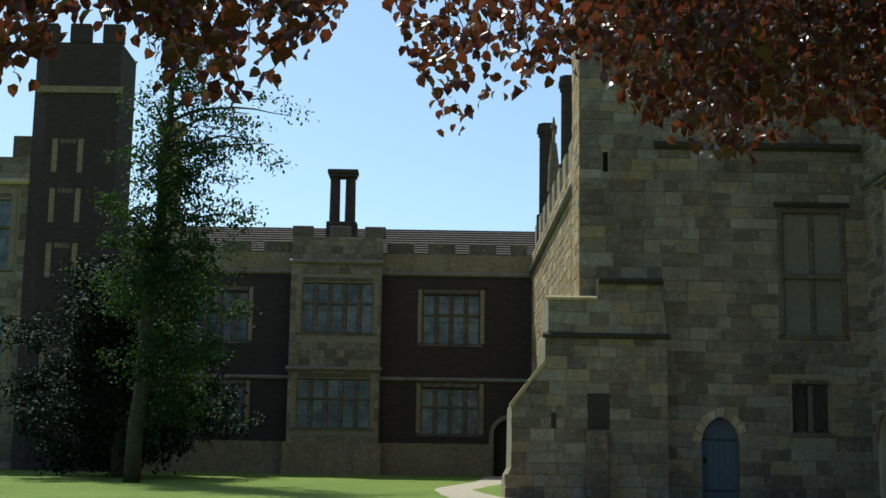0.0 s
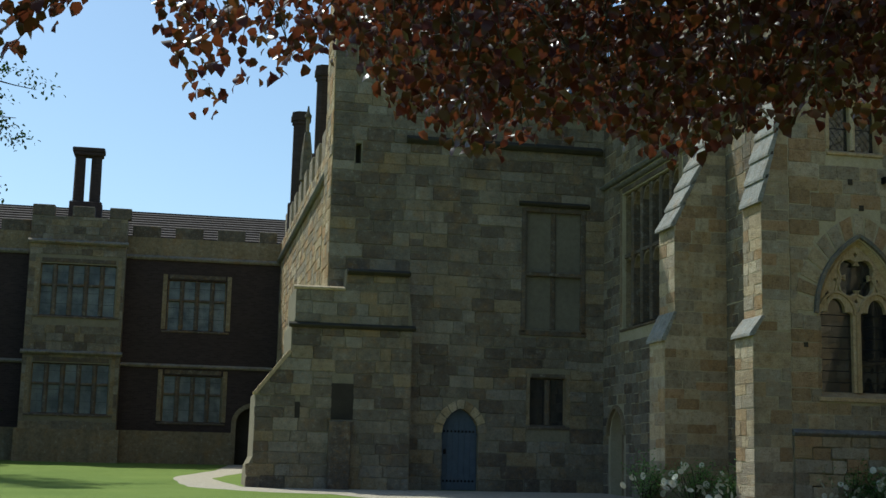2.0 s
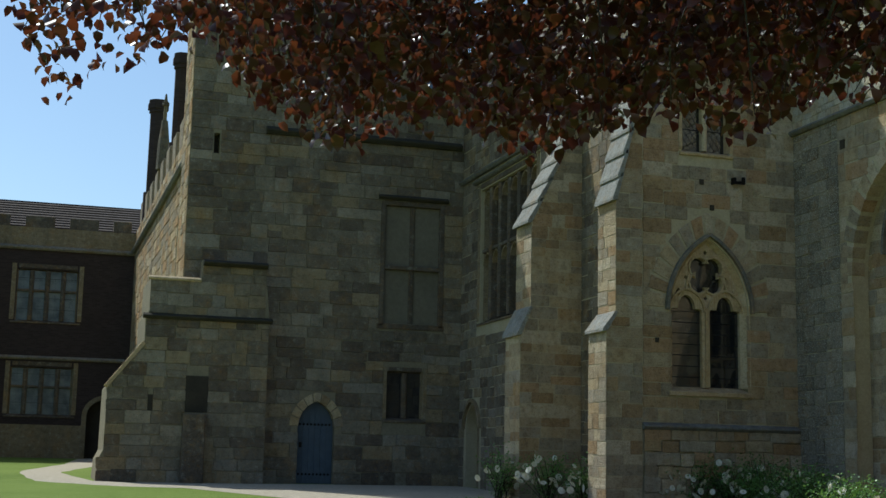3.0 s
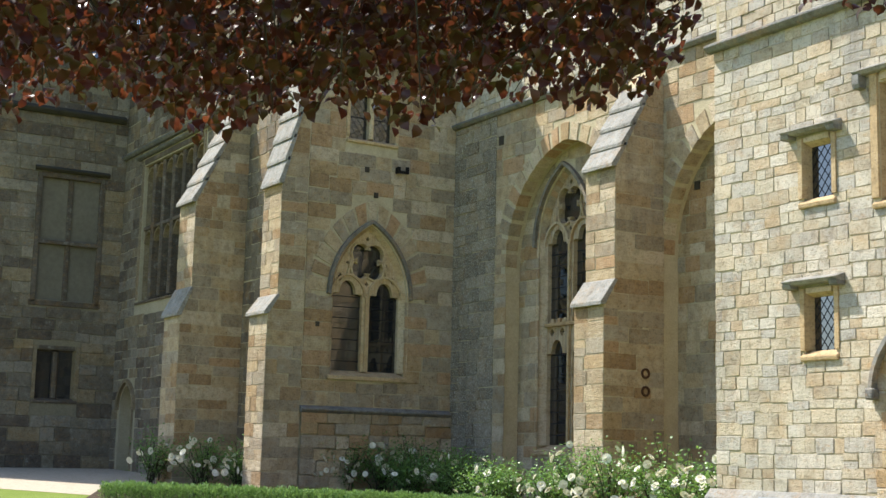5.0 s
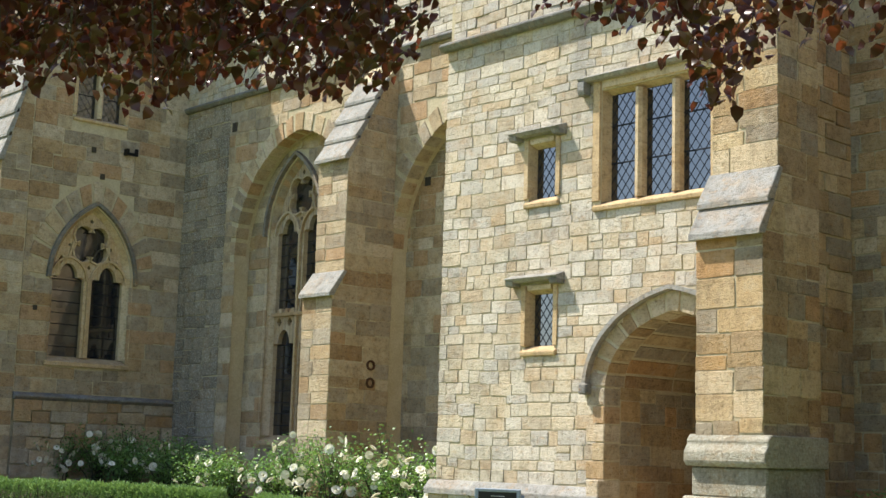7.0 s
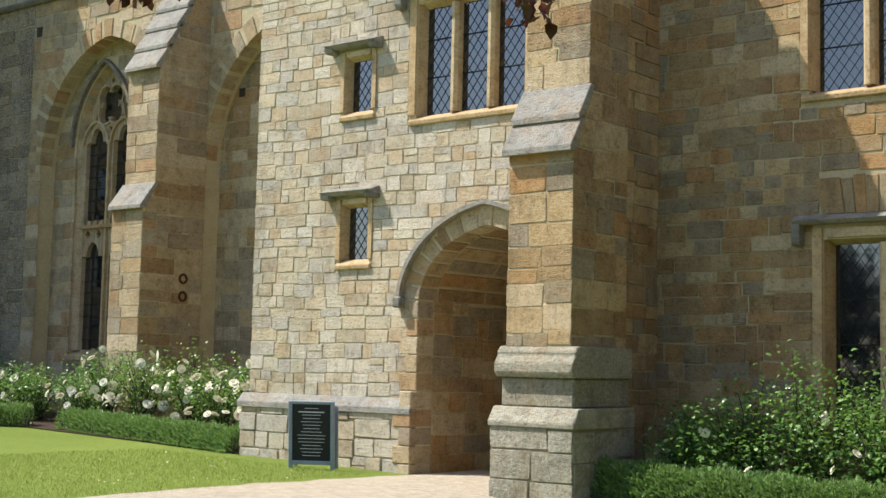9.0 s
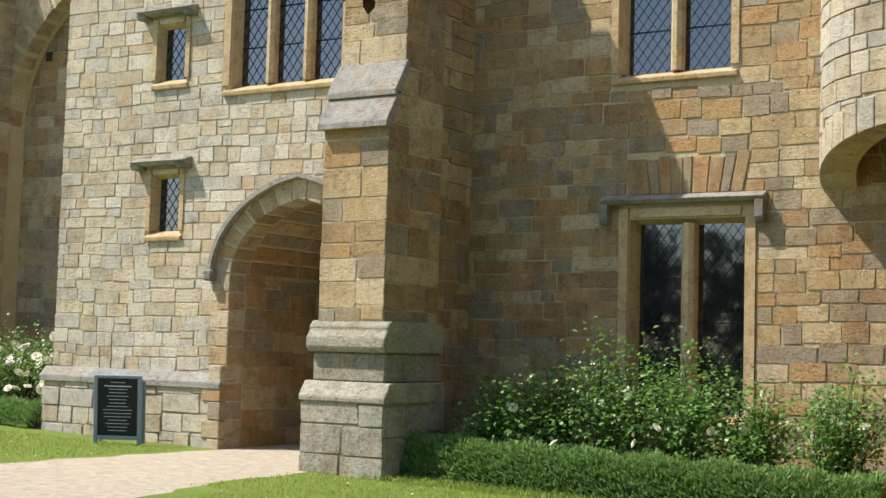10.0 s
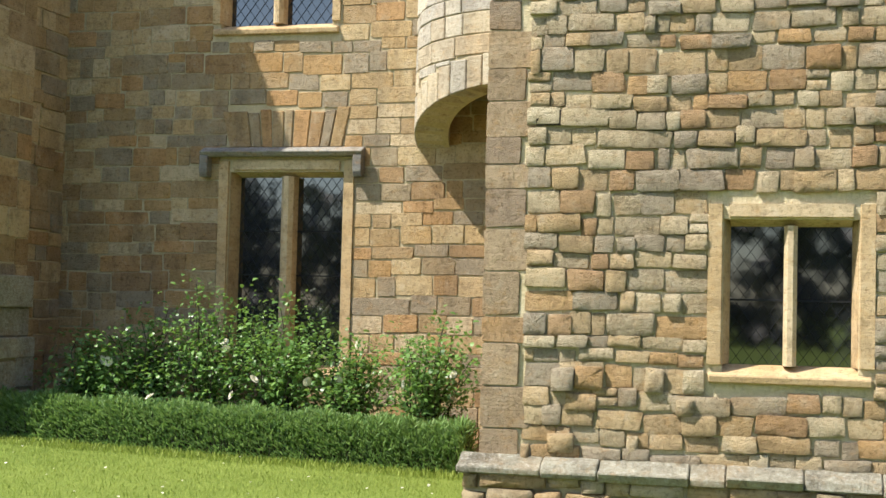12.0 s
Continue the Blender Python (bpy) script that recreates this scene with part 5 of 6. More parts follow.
for a in (-6.6, -4.9, -3.3):
    bm = bmesh.new()
    box(bm, BY, a, a + 0.95, -0.45, 0.02, 12.1, 12.6)
    part("merlon", bm, GREY, bay, "", 0.03)
bm = bmesh.new()
wbox(bm, -6.75, -2.35, 60.85, 62.0, 0.8, 2.8)
part("plinth", bm, GREY, bay)
# twin chimney
twin = thing("twin_chimney", "pair of tall red brick chimney shafts joined at the top", "chimney", "chimneys")
bm = bmesh.new()
for x in (-4.94, -4.2):
    bmesh.ops.create_cone(bm, cap_ends=True, segments=8, radius1=0.26, radius2=0.24, depth=2.6, matrix=Matrix.Translation((x, 64.0, 14.3)))
    part("shaft", bm, BRICK, twin)
    bm = bmesh.new()
wbox(bm, -5.24, -3.9, 63.6, 64.4, 15.5, 15.66)
part("cap", bm, BRICK, twin, "", 0.03)
bm = bmesh.new()
wbox(bm, -5.3, -3.84, 63.55, 64.45, 15.66, 15.86)
part("cap_course", bm, BRICK, twin, "", 0.03)
bm = bmesh.new()
wbox(bm, -5.3, -3.84, 63.55, 64.45, 12.0, 13.3)
part("base", bm, BRICK, twin, "", 0.03)

# brick gatehouse tower and the wing beyond it
LT = south(60.0)
bm = bmesh.new()
prism(bm, Face((0, 0, 0), (1, 0, 0), (0, -1, 0)), [(-17.9, 0.5), (-14.6, 0.5), (-14.6, 20.8), (-17.9, 20.8)], -60.0, -63.0)
turr = thing("turret_tower", "tall dark brick stair turret with battlements", "tower", kind="structure")
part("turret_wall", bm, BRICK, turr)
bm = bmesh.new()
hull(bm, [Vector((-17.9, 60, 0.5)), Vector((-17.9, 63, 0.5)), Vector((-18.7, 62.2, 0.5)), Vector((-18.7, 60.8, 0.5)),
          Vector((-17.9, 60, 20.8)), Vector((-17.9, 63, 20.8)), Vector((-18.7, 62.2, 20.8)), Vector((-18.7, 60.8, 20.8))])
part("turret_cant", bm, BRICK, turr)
for a in (-18.5, -17.0, -15.5):
    bm = bmesh.new()
    box(bm, LT, a, a + 0.95, -0.4, 0.06, 20.8, 21.7)
    part("merlon", bm, BRICK, turr, "", 0.04)
bm = bmesh.new()
box(bm, LT, -18.4, -14.5, -0.3, 0.12, 18.4, 18.7)
part("string", bm, GREY, turr, "grey stone string course")
for z in (14.7, 12.4, 9.9, 5.2):
    mullioned(LT, -17.15, -16.45, z, z + 1.2, 1, "small window with pale stone surround in the turret", frame_w=0.35, lattice_kind=None, stone=GREY, sill=False)
LW = south(61.0)
wing = solid_wall("wall_wing", LW, -30.0, -18.0, 0.0, 15.6, 0.8, [rect(-21.6, -19.5, 10.4, 13.6), rect(-21.6, -19.5, 5.4, 8.4)], MORTAR_D, "dim stone wing with battlements and tall windows")
lay_stones(wing, LW, courses(rng, (-30.0, -18.0), 1.4, 15.6, (0.3, 0.45), (0.5, 1.0), [rect(-22.0, -19.1, 10.0, 14.0), rect(-22.0, -19.1, 5.0, 8.8)]), GREY, "ashlar", 0.025, 0.02, 0.0, 30)
for z0, z1 in ((10.4, 13.6), (5.4, 8.4)):
    long_windows(LW, -21.6, -19.5, z0, z1, 2, "tall stone window with dark glass")
for k in range(6):
    bm = bmesh.new()
    box(bm, LW, -29.6 + k * 2.0, -28.4 + k * 2.0, -0.45, 0.02, 15.6, 16.6)
    part("merlon", bm, GREY, wing, "", 0.03)
coping("trim_wing_string", LW, -30.0, -18.0, 14.3, 0.25, 0.3, "pale stone string course on the wing", DRESSED)
octagon_stack("chimney", -13.0, 64.5, 0.6, 12.0, 17.8, "sunlit stone chimney beside the turret", WARMST)

# iron fittings, and flat dark blocks painting the shade of put-log holes
bm = bmesh.new()
box(bm, G, 14.78, 14.84, 0.0, 0.16, 7.86, 8.0)
box(bm, G, 14.84, 15.06, 0.1, 0.16, 7.86, 7.92)
box(bm, G, 15.0, 15.06, 0.1, 0.16, 7.92, 8.02)
tagged(finish(bm, "wall_bracket", IRON), "rusty iron bracket fixed to the chamber wall", "bracket")
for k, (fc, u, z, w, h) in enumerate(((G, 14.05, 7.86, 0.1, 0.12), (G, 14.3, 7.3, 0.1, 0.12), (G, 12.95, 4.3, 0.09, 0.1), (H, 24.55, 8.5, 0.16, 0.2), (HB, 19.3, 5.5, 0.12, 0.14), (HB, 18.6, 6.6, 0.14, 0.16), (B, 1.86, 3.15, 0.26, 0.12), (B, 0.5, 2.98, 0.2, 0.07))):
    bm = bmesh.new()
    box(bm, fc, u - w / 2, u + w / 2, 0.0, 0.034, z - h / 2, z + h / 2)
    tagged(finish(bm, "putlog_shade_block", HOLE_SHADE), "flat dark block painted as the shade of a put-log hole", "hole", "putlog holes", "structure")
side3 = Face((0, 19.1, 0), (1, 0, 0), (0, -1, 0))
for z in (3.1, 2.78):
    bm = bmesh.new()
    sweep(bm, side3, circle(15.95, z, 0.08, 12)[:-1], 0.035, 0.0, 0.04, True)
    tagged(finish(bm, "tie_plate", RUST), "rusty iron ring plate on the buttress", "tie plate", "tie plates")


# ---------------------------------------------------------------- plants
def leaf_mesh(name, pos, along, normal, length, width, material, parent=None, fold=0.25):
    """Many small folded leaves in one mesh; each has its own place, direction and size."""
    pos, along, normal = (np.asarray(a, float) for a in (pos, along, normal))
    n = len(pos)
    length, width = np.broadcast_to(length, n)[:, None], np.broadcast_to(width, n)[:, None]
    along = along / np.linalg.norm(along, axis=1, keepdims=True)
    side = np.cross(along, normal)
    side /= np.linalg.norm(side, axis=1, keepdims=True) + 1e-9
    up = np.cross(side, along)
    v = np.empty((n, 6, 3))
    v[:, 0] = pos
    v[:, 1] = pos + along * length * 0.3 + side * width * 0.44 + up * width * fold
    v[:, 2] = pos + along * length * 0.3 - side * width * 0.44 + up * width * fold
    v[:, 3] = pos + along * length * 0.68 + side * width * 0.4 + up * width * fold * 0.7
    v[:, 4] = pos + along * length * 0.68 - side * width * 0.4 + up * width * fold * 0.7
    v[:, 5] = pos + along * length - up * width * 0.15
    tri = np.array([[0, 1, 2], [1, 3, 2], [2, 3, 4], [3, 5, 4]])
    f = (np.arange(n)[:, None, None] * 6 + tri).reshape(-1, 3)
    me = bpy.data.meshes.new(name)
    me.vertices.add(n * 6)
    me.vertices.foreach_set("co", v.reshape(-1))
    me.loops.add(len(f) * 3)
    me.loops.foreach_set("vertex_index", f.reshape(-1).astype(np.int32))
    me.polygons.add(len(f))
    me.polygons.foreach_set("loop_start", np.arange(0, len(f) * 3, 3, dtype=np.int32))
    me.update(calc_edges=True)
    me.materials.append(material)
    ob = new(name, me)
    if parent:
        ob.parent = parent
    return ob


def tube(bm, pts, radii, sides=7):
    """A tapered limb along points."""
    rings = []
    for i, p in enumerate(pts):
        p = Vector(p)
        t = (Vector(pts[min(i + 1, len(pts) - 1)]) - Vector(pts[max(i - 1, 0)])).normalized()
        a = t.orthogonal().normalized()
        b = t.cross(a)
        rings.append([bm.verts.new(p + (a * math.cos(2 * math.pi * k / sides) + b * math.sin(2 * math.pi * k / sides)) * radii[i]) for k in range(sides)])
    for r, s in zip(rings, rings[1:]):
        for k in range(sides):
            bm.faces.new((r[k], r[(k + 1) % sides], s[(k + 1) % sides], s[k]))
    bm.faces.new(rings[0])
    bm.faces.new(rings[-1])


def bend(a, b, lift, n=6, rng=None, wob=0.0):
    a, b = Vector(a), Vector(b)
    out = []
    for i in range(n + 1):
        s = i / n
        p = a.lerp(b, s) + Vector((0, 0, lift * math.sin(math.pi * s)))
        if rng and 0 < i < n:
            p += Vector((rng.uniform(-wob, wob), rng.uniform(-wob, wob), rng.uniform(-wob, wob)))
        out.append(p)
    return out


# copper beech whose boughs hang over the lawn
beech = thing("copper_beech", "copper beech with drooping dark purple-red boughs", "tree")
rngb = random.Random(77)
bm = bmesh.new()
tube(bm, bend((2.6, -4.6, -0.1), (2.2, -4.0, 9.0), 0.0, 8, rngb, 0.06), [0.6, 0.5, 0.44, 0.4, 0.36, 0.32, 0.28, 0.22, 0.15], 14)
part("trunk", bm, BARK, beech, "smooth grey trunk", smooth=True)
LIMB_ENDS = [(-2.2, 6.6, 5.2), (-0.2, 6.4, 5.0), (1.4, 6.3, 4.9), (2.6, 6.0, 4.8), (3.8, 5.4, 4.7), (4.8, 4.6, 4.8), (5.4, 3.6, 5.0), (-3.6, 5.4, 5.4)]
for k, e in enumerate(LIMB_ENDS):
    bm = bmesh.new()
    tube(bm, bend((2.45, -4.3, 3.4 + 0.4 * k), e, 1.3, 9, rngb, 0.09), [0.16, 0.14, 0.12, 0.1, 0.085, 0.07, 0.055, 0.042, 0.03, 0.02])
    part("limb", bm, BARK, beech, smooth=True)
# how low the boughs hang, by bearing (degrees right of the court's long axis): bearing, lowest angle, thickness of leaf
HANG = [(-24, 15.0, 1.0), (-18, 15.6, 0.6), (-16, 19.2, 0.35), (-13, 17.8, 0.5), (-10.5, 15.8, 0.65), (-8, 16.0, 0.65), (-6, 18.0, 0.45), (-4.6, 20.0, 0.15), (-2.4, 20.5, 0.12),
        (-0.9, 17.0, 0.4), (0.7, 14.6, 0.4), (2.5, 15.8, 0.38), (4.5, 17.2, 0.42), (7, 18.0, 1.1), (9.5, 14.8, 1.5), (12.5, 13.3, 1.6), (15, 14.4, 1.9), (18, 14.6, 1.9),
        (21, 13.4, 1.9), (24, 14.5, 1.9), (27, 14.9, 1.9), (30, 14.1, 1.9), (33, 15.6, 1.9), (37, 15.2, 1.9), (39.5, 15.6, 1.6), (41, 18.4, 0.8), (43, 20.2, 0.5), (46, 19.4, 0.7),
        (49, 18.6, 0.7), (52, 17.8, 0.7), (54.3, 14.0, 0.9), (56, 17.6, 0.6), (60, 16.8, 0.5), (63, 19.0, 0.5), (68, 21.5, 0.7), (80, 24.0, 0.8)]
hb_az, hb_el, hb_den = zip(*HANG)
pos, along, nrm, size = [], [], [], []
twigs = bmesh.new()
for k in range(6300):
    az = rngb.uniform(-24, 72)
    den = float(np.interp(az, hb_az, hb_den))
    if rngb.random() > (den / 1.9) ** 1.15:
        continue
    low = float(np.interp(az, hb_az, hb_el))
    spread = 3.0 + 4.2 * den
    el = low - 0.5 + spread * rngb.random() ** 1.2
    dist = rngb.uniform(4.6, 6.8) if az > -6 else rngb.uniform(3.9, 5.0)
    a, e = radians(az), radians(el)
    tip = Vector((math.sin(a) * dist, math.cos(a) * dist, 1.6 + dist * math.tan(e)))
    ln = rngb.uniform(0.22, 0.5)
    back = Vector((rngb.uniform(-0.75, 0.75), rngb.uniform(-0.8, 0.3), rngb.uniform(0.5, 1.1))).normalized()
    root = tip + back * ln
    if k % 5 == 0:
        tube(twigs, [root, root.lerp(tip, 0.5) + Vector((0, 0, 0.03)), tip], [0.005, 0.0035, 0.002], 3)
    m = rngb.randint(6, 9)
    for i in range(m):
        s = (i + 0.5) / m
        p = root.lerp(tip, s) + Vector((rngb.gauss(0, 0.03), rngb.gauss(0, 0.03), rngb.gauss(0, 0.03)))
        sidev = back.cross(Vector((0, 0, 1)))
        sidev = sidev.normalized() if sidev.length > 0.01 else Vector((1, 0, 0))
        d = -back * 0.7 + sidev * (1 if i % 2 else -1) * rngb.uniform(0.4, 1.1) + Vector((rngb.uniform(-0.3, 0.3), rngb.uniform(-0.3, 0.3), rngb.uniform(-0.6, 0.2)))
        pos.append(p)
        along.append(d)
        nrm.append((rngb.uniform(-0.8, 0.8), rngb.uniform(-0.8, 0.8), 1.0))
        size.append(rngb.uniform(0.042, 0.07))
# the crown above: leaves out of view, added to shade the boughs
for k in range(9000):
    az, dist = radians(rngb.uniform(-40, 75)), rngb.uniform(2.0, 7.5)
    z = 1.6 + dist * math.tan(radians(rngb.uniform(24, 34))) + rngb.uniform(0.3, 3.5)
    pos.append((math.sin(az) * dist, math.cos(az) * dist, z))
    along.append((rngb.uniform(-1, 1), rngb.uniform(-1, 1), rngb.uniform(-0.6, 0.2)))
    nrm.append((rngb.uniform(-0.6, 0.6), rngb.uniform(-0.6, 0.6), 1.0))
    size.append(rngb.uniform(0.06, 0.1))
size = np.array(size)
tagged(leaf_mesh("crown", pos, along, nrm, size, size * 0.8, BEECH, beech), kind="stuff")
tagged(part("twig", twigs, BARK, beech), kind="stuff")


def broad_tree(name, label, base, top, limbs, leaves, leaf, material, bark, seed, lowest=0.18, reach=3.0, extra=()):
    """A tapered trunk with limbs and an open crown of leaf clumps."""
    rng = random.Random(seed)
    tree = thing(name, label, "tree")
    base, topv = Vector(base), Vector(top)
    bm = bmesh.new()
    n = 10
    trunk = bend(base, topv, 0.0, n, rng, 0.12)
    tube(bm, trunk, [0.28 * (1 - 0.9 * i / n) + 0.02 for i in range(n + 1)], 10)
    part("trunk", bm, bark, tree, smooth=True)
    pos, along, nrm = [], [], []
    ends = []
    for k in range(limbs):
        s = lowest + (0.97 - lowest) * (k + rng.random()) / limbs
        p = base.lerp(topv, s)
        ang = rng.uniform(0, 2 * math.pi)
        r = reach * (1.15 - 0.75 * s) * rng.uniform(0.55, 1.15)
        e = p + Vector((math.cos(ang) * r, math.sin(ang) * r, rng.uniform(-0.2, 1.4)))
        ends.append((p, e))
    ends += [(Vector(a), Vector(b)) for a, b in extra]
    for p, e in ends:
        bm = bmesh.new()
        line = bend(p, e, 0.4, 6, rng, 0.1)
        tube(bm, line, [0.07, 0.06, 0.05, 0.04, 0.03, 0.02, 0.012], 5)
        part("limb", bm, bark, tree)
        for c in range(max(int(leaves * (1.35 - (p.z - base.z) / (topv.z - base.z)) / 40), 2)):
            s = rng.uniform(0.2, 1.06)
            i = min(int(s * 6), 5)
            q = line[i].lerp(line[i + 1], s * 6 - i) + Vector((rng.gauss(0, 0.4), rng.gauss(0, 0.4), rng.gauss(-0.15, 0.35)))
            fat = rng.uniform(0.14, 0.34)
            for leaf_no in range(40):
                pos.append(q + Vector((rng.gauss(0, fat * 1.3), rng.gauss(0, fat * 1.3), rng.gauss(0, fat * 0.7))))
                along.append((rng.uniform(-1, 1), rng.uniform(-1, 1), rng.uniform(-1.2, 0.3)))
                nrm.append((rng.uniform(-1, 1), rng.uniform(-1, 1), 1.0))
    sz = np.array([rng.uniform(0.7, 1.3) for _ in pos]) * leaf
    leaf_mesh("crown", pos, along, nrm, sz, sz * 0.6, material, tree)
    return tree


TREE_TIPS = [(-5.4, 14.4), (-5.7, 12.7), (-6.6, 13.8), (-6.3, 13.2), (-6.8, 10.4), (-7.0, 7.2), (-7.6, 9.2), (-8.2, 3.6), (-9.8, 5.4), (-11.0, 10.6), (-8.4, 11.6),
             (-8.2, 8.4), (-8.8, 6.0), (-10.6, 12.2), (-7.3, 11.8), (-9.4, 4.4), (-7.4, 5.6), (-9.8, 6.8), (-8.0, 10.2), (-7.8, 7.4), (-9.6, 8.0), (-10.2, 9.4), (-9.0, 9.6), (-8.6, 4.6)]
broad_tree("garden_tree", "slender sunlit green tree with an open feathery crown", (-10.3, 47.0, 1.0), (-9.3, 47.0, 19.4), 22, 560, 0.15, GREENLEAF, BARK_G, 3, 0.3, 2.6,
           [((-10.3 + 0.055 * min(z, 17.0), 47, max(2.5, z - 0.6)), (x, 47 + 1.4 * math.sin(7 * x + z), z)) for x, z in TREE_TIPS])
# the yew's near-black leaf colour includes the shade it stands in
broad_tree("yew_tree", "low yew spreading beside the brick turret, leaf colour darkened as shade", (-12.0, 52.5, 1.2), (-12.4, 52.5, 9.4), 46, 560, 0.2,
           leaf_mat("yew_leaf_shaded", ["152013", "1a2816", "111c0f"], "26361a", 0.15, 0.7, 0.15), BARK_G, 9, 0.05, 5.0)


def flower_mesh():
    bm = bmesh.new()
    for ring, (r, tilt, n) in enumerate(((0.018, 1.2, 3), (0.03, 0.75, 5), (0.04, 0.25, 6))):
        for k in range(n):
            a = 2 * math.pi * (k + 0.5 * ring) / n
            c, s = math.cos(a), math.sin(a)
            w = r * 0.75
            o = Vector((c, s, 0))
            t = Vector((-s, c, 0))
            b0 = o * 0.004
            m = o * r * math.cos(tilt) * 0.7 + Vector((0, 0, r * math.sin(tilt) * 0.8))
            e = o * r * math.cos(tilt) * 1.25 + Vector((0, 0, r * math.sin(tilt)))
            v = [bm.verts.new(x) for x in (b0, m - t * w, m + t * w, e - t * w * 0.6, e + t * w * 0.6)]
            bm.faces.new((v[0], v[1], v[2]))
            bm.faces.new((v[1], v[3], v[4], v[2]))
    me = bpy.data.meshes.new("blossom")
    bm.to_mesh(me)
    bm.free()
    me.materials.append(PETAL)
    return me


BLOSSOM = flower_mesh()


def rose_bush(x, y, rx, ry, h, blooms, leaves, seed, label="white shrub rose in full bloom in the border"):
    rng = random.Random(seed)
    bush = thing("rose_bush", label, "rose bush", "roses in the borders")
    z0 = gz(y)
    canes = bmesh.new()
    tips = []
    for k in range(22):
        a = rng.uniform(0, 2 * math.pi)
        r = math.sqrt(rng.random())
        e = Vector((x + rx * r * math.cos(a), y + ry * r * math.sin(a), z0 + h * (1.05 - 0.35 * r * r) * rng.uniform(0.72, 1.1)))
        b = Vector((x + rng.uniform(-0.12, 0.12), y + rng.uniform(-0.15, 0.15), z0))
        line = bend(b, e, 0.12, 4, rng, 0.05)
        tube(canes, line, [0.012, 0.01, 0.008, 0.006, 0.004], 4)
        tips.append(line)
    tagged(part("cane", canes, BARK_G, bush), kind="stuff")
    pos, along, nrm = [], [], []
    for k in range(leaves):
        line = rng.choice(tips)
        s = rng.uniform(0.2, 1.03)
        i = min(int(s * 4), 3)
        q = line[i].lerp(line[i + 1], s * 4 - i) + Vector((rng.gauss(0, 0.13), rng.gauss(0, 0.13), rng.gauss(0, 0.1)))
        q.z = max(q.z, z0 + 0.05)
        pos.append(q)
        along.append((rng.uniform(-1, 1), rng.uniform(-1, 1), rng.uniform(-0.6, 0.5)))
        nrm.append((rng.uniform(-0.7, 0.7), rng.uniform(-0.7, 0.7), 1.0))
    sz = np.array([rng.uniform(0.04, 0.08) for _ in pos])
    leaf_mesh("foliage", pos, along, nrm, sz, sz * 0.62, ROSELEAF, bush)
    for k in range(blooms):
        a = rng.uniform(0, 2 * math.pi)
        r = math.sqrt(rng.random())
        ob = new("blossom", BLOSSOM)
        ob.parent = bush
        px, py = x + rx * r * math.cos(a) - rx * 0.25, y + ry * r * math.sin(a)
        pz = z0 + h * (1.02 - 0.5 * r * r) * rng.uniform(0.5, 1.06)
        s = rng.uniform(0.8, 1.1) if leaves > 2000 else rng.uniform(1.2, 1.8)
        ob.matrix_world = pose(px, py, pz, rng.uniform(-50, 50), -55 + rng.uniform(-40, 40), rng.uniform(0, 360)) @ Matrix.Diagonal((s, s, s, 1))
    return bush


for k, (x, y, rx, ry, h, blooms) in enumerate(((13.2, 7.3, 0.42, 0.55, 1.0, 6), (13.2, 6.65, 0.45, 0.5, 1.3, 6), (13.25, 5.85, 0.45, 0.55, 1.58, 5), (13.25, 5.1, 0.45, 0.55, 1.38, 7), (13.25, 4.4, 0.45, 0.5, 1.15, 6), (13.2, 3.5, 0.45, 0.45, 1.38, 6))):
    rose_bush(x, y, rx, ry, h, blooms, 2600, 200 + k, "leafy rose bush with a few white blooms under the window")
rv = random.Random(31)
for k in range(11):
    y = 15.3 + k * 0.98
    rose_bush(14.75 + rv.uniform(-0.3, 0.3), y, 0.65, 0.62, rv.uniform(1.15, 1.5) if k < 5 else rv.uniform(0.9, 1.15), rv.randint(18, 26) if k < 5 else rv.randint(6, 10), 1500, 300 + k)
for k in range(9):
    s = k / 8
    x, y = 10.75 + 4.9 * s, 30.2 - 4.9 * s ** 0.6
    rose_bush(x, y, 0.65, 0.6, rv.uniform(1.1, 1.35), rv.randint(14, 24) if 0.1 < s < 0.85 else 8, 1300, 400 + k)


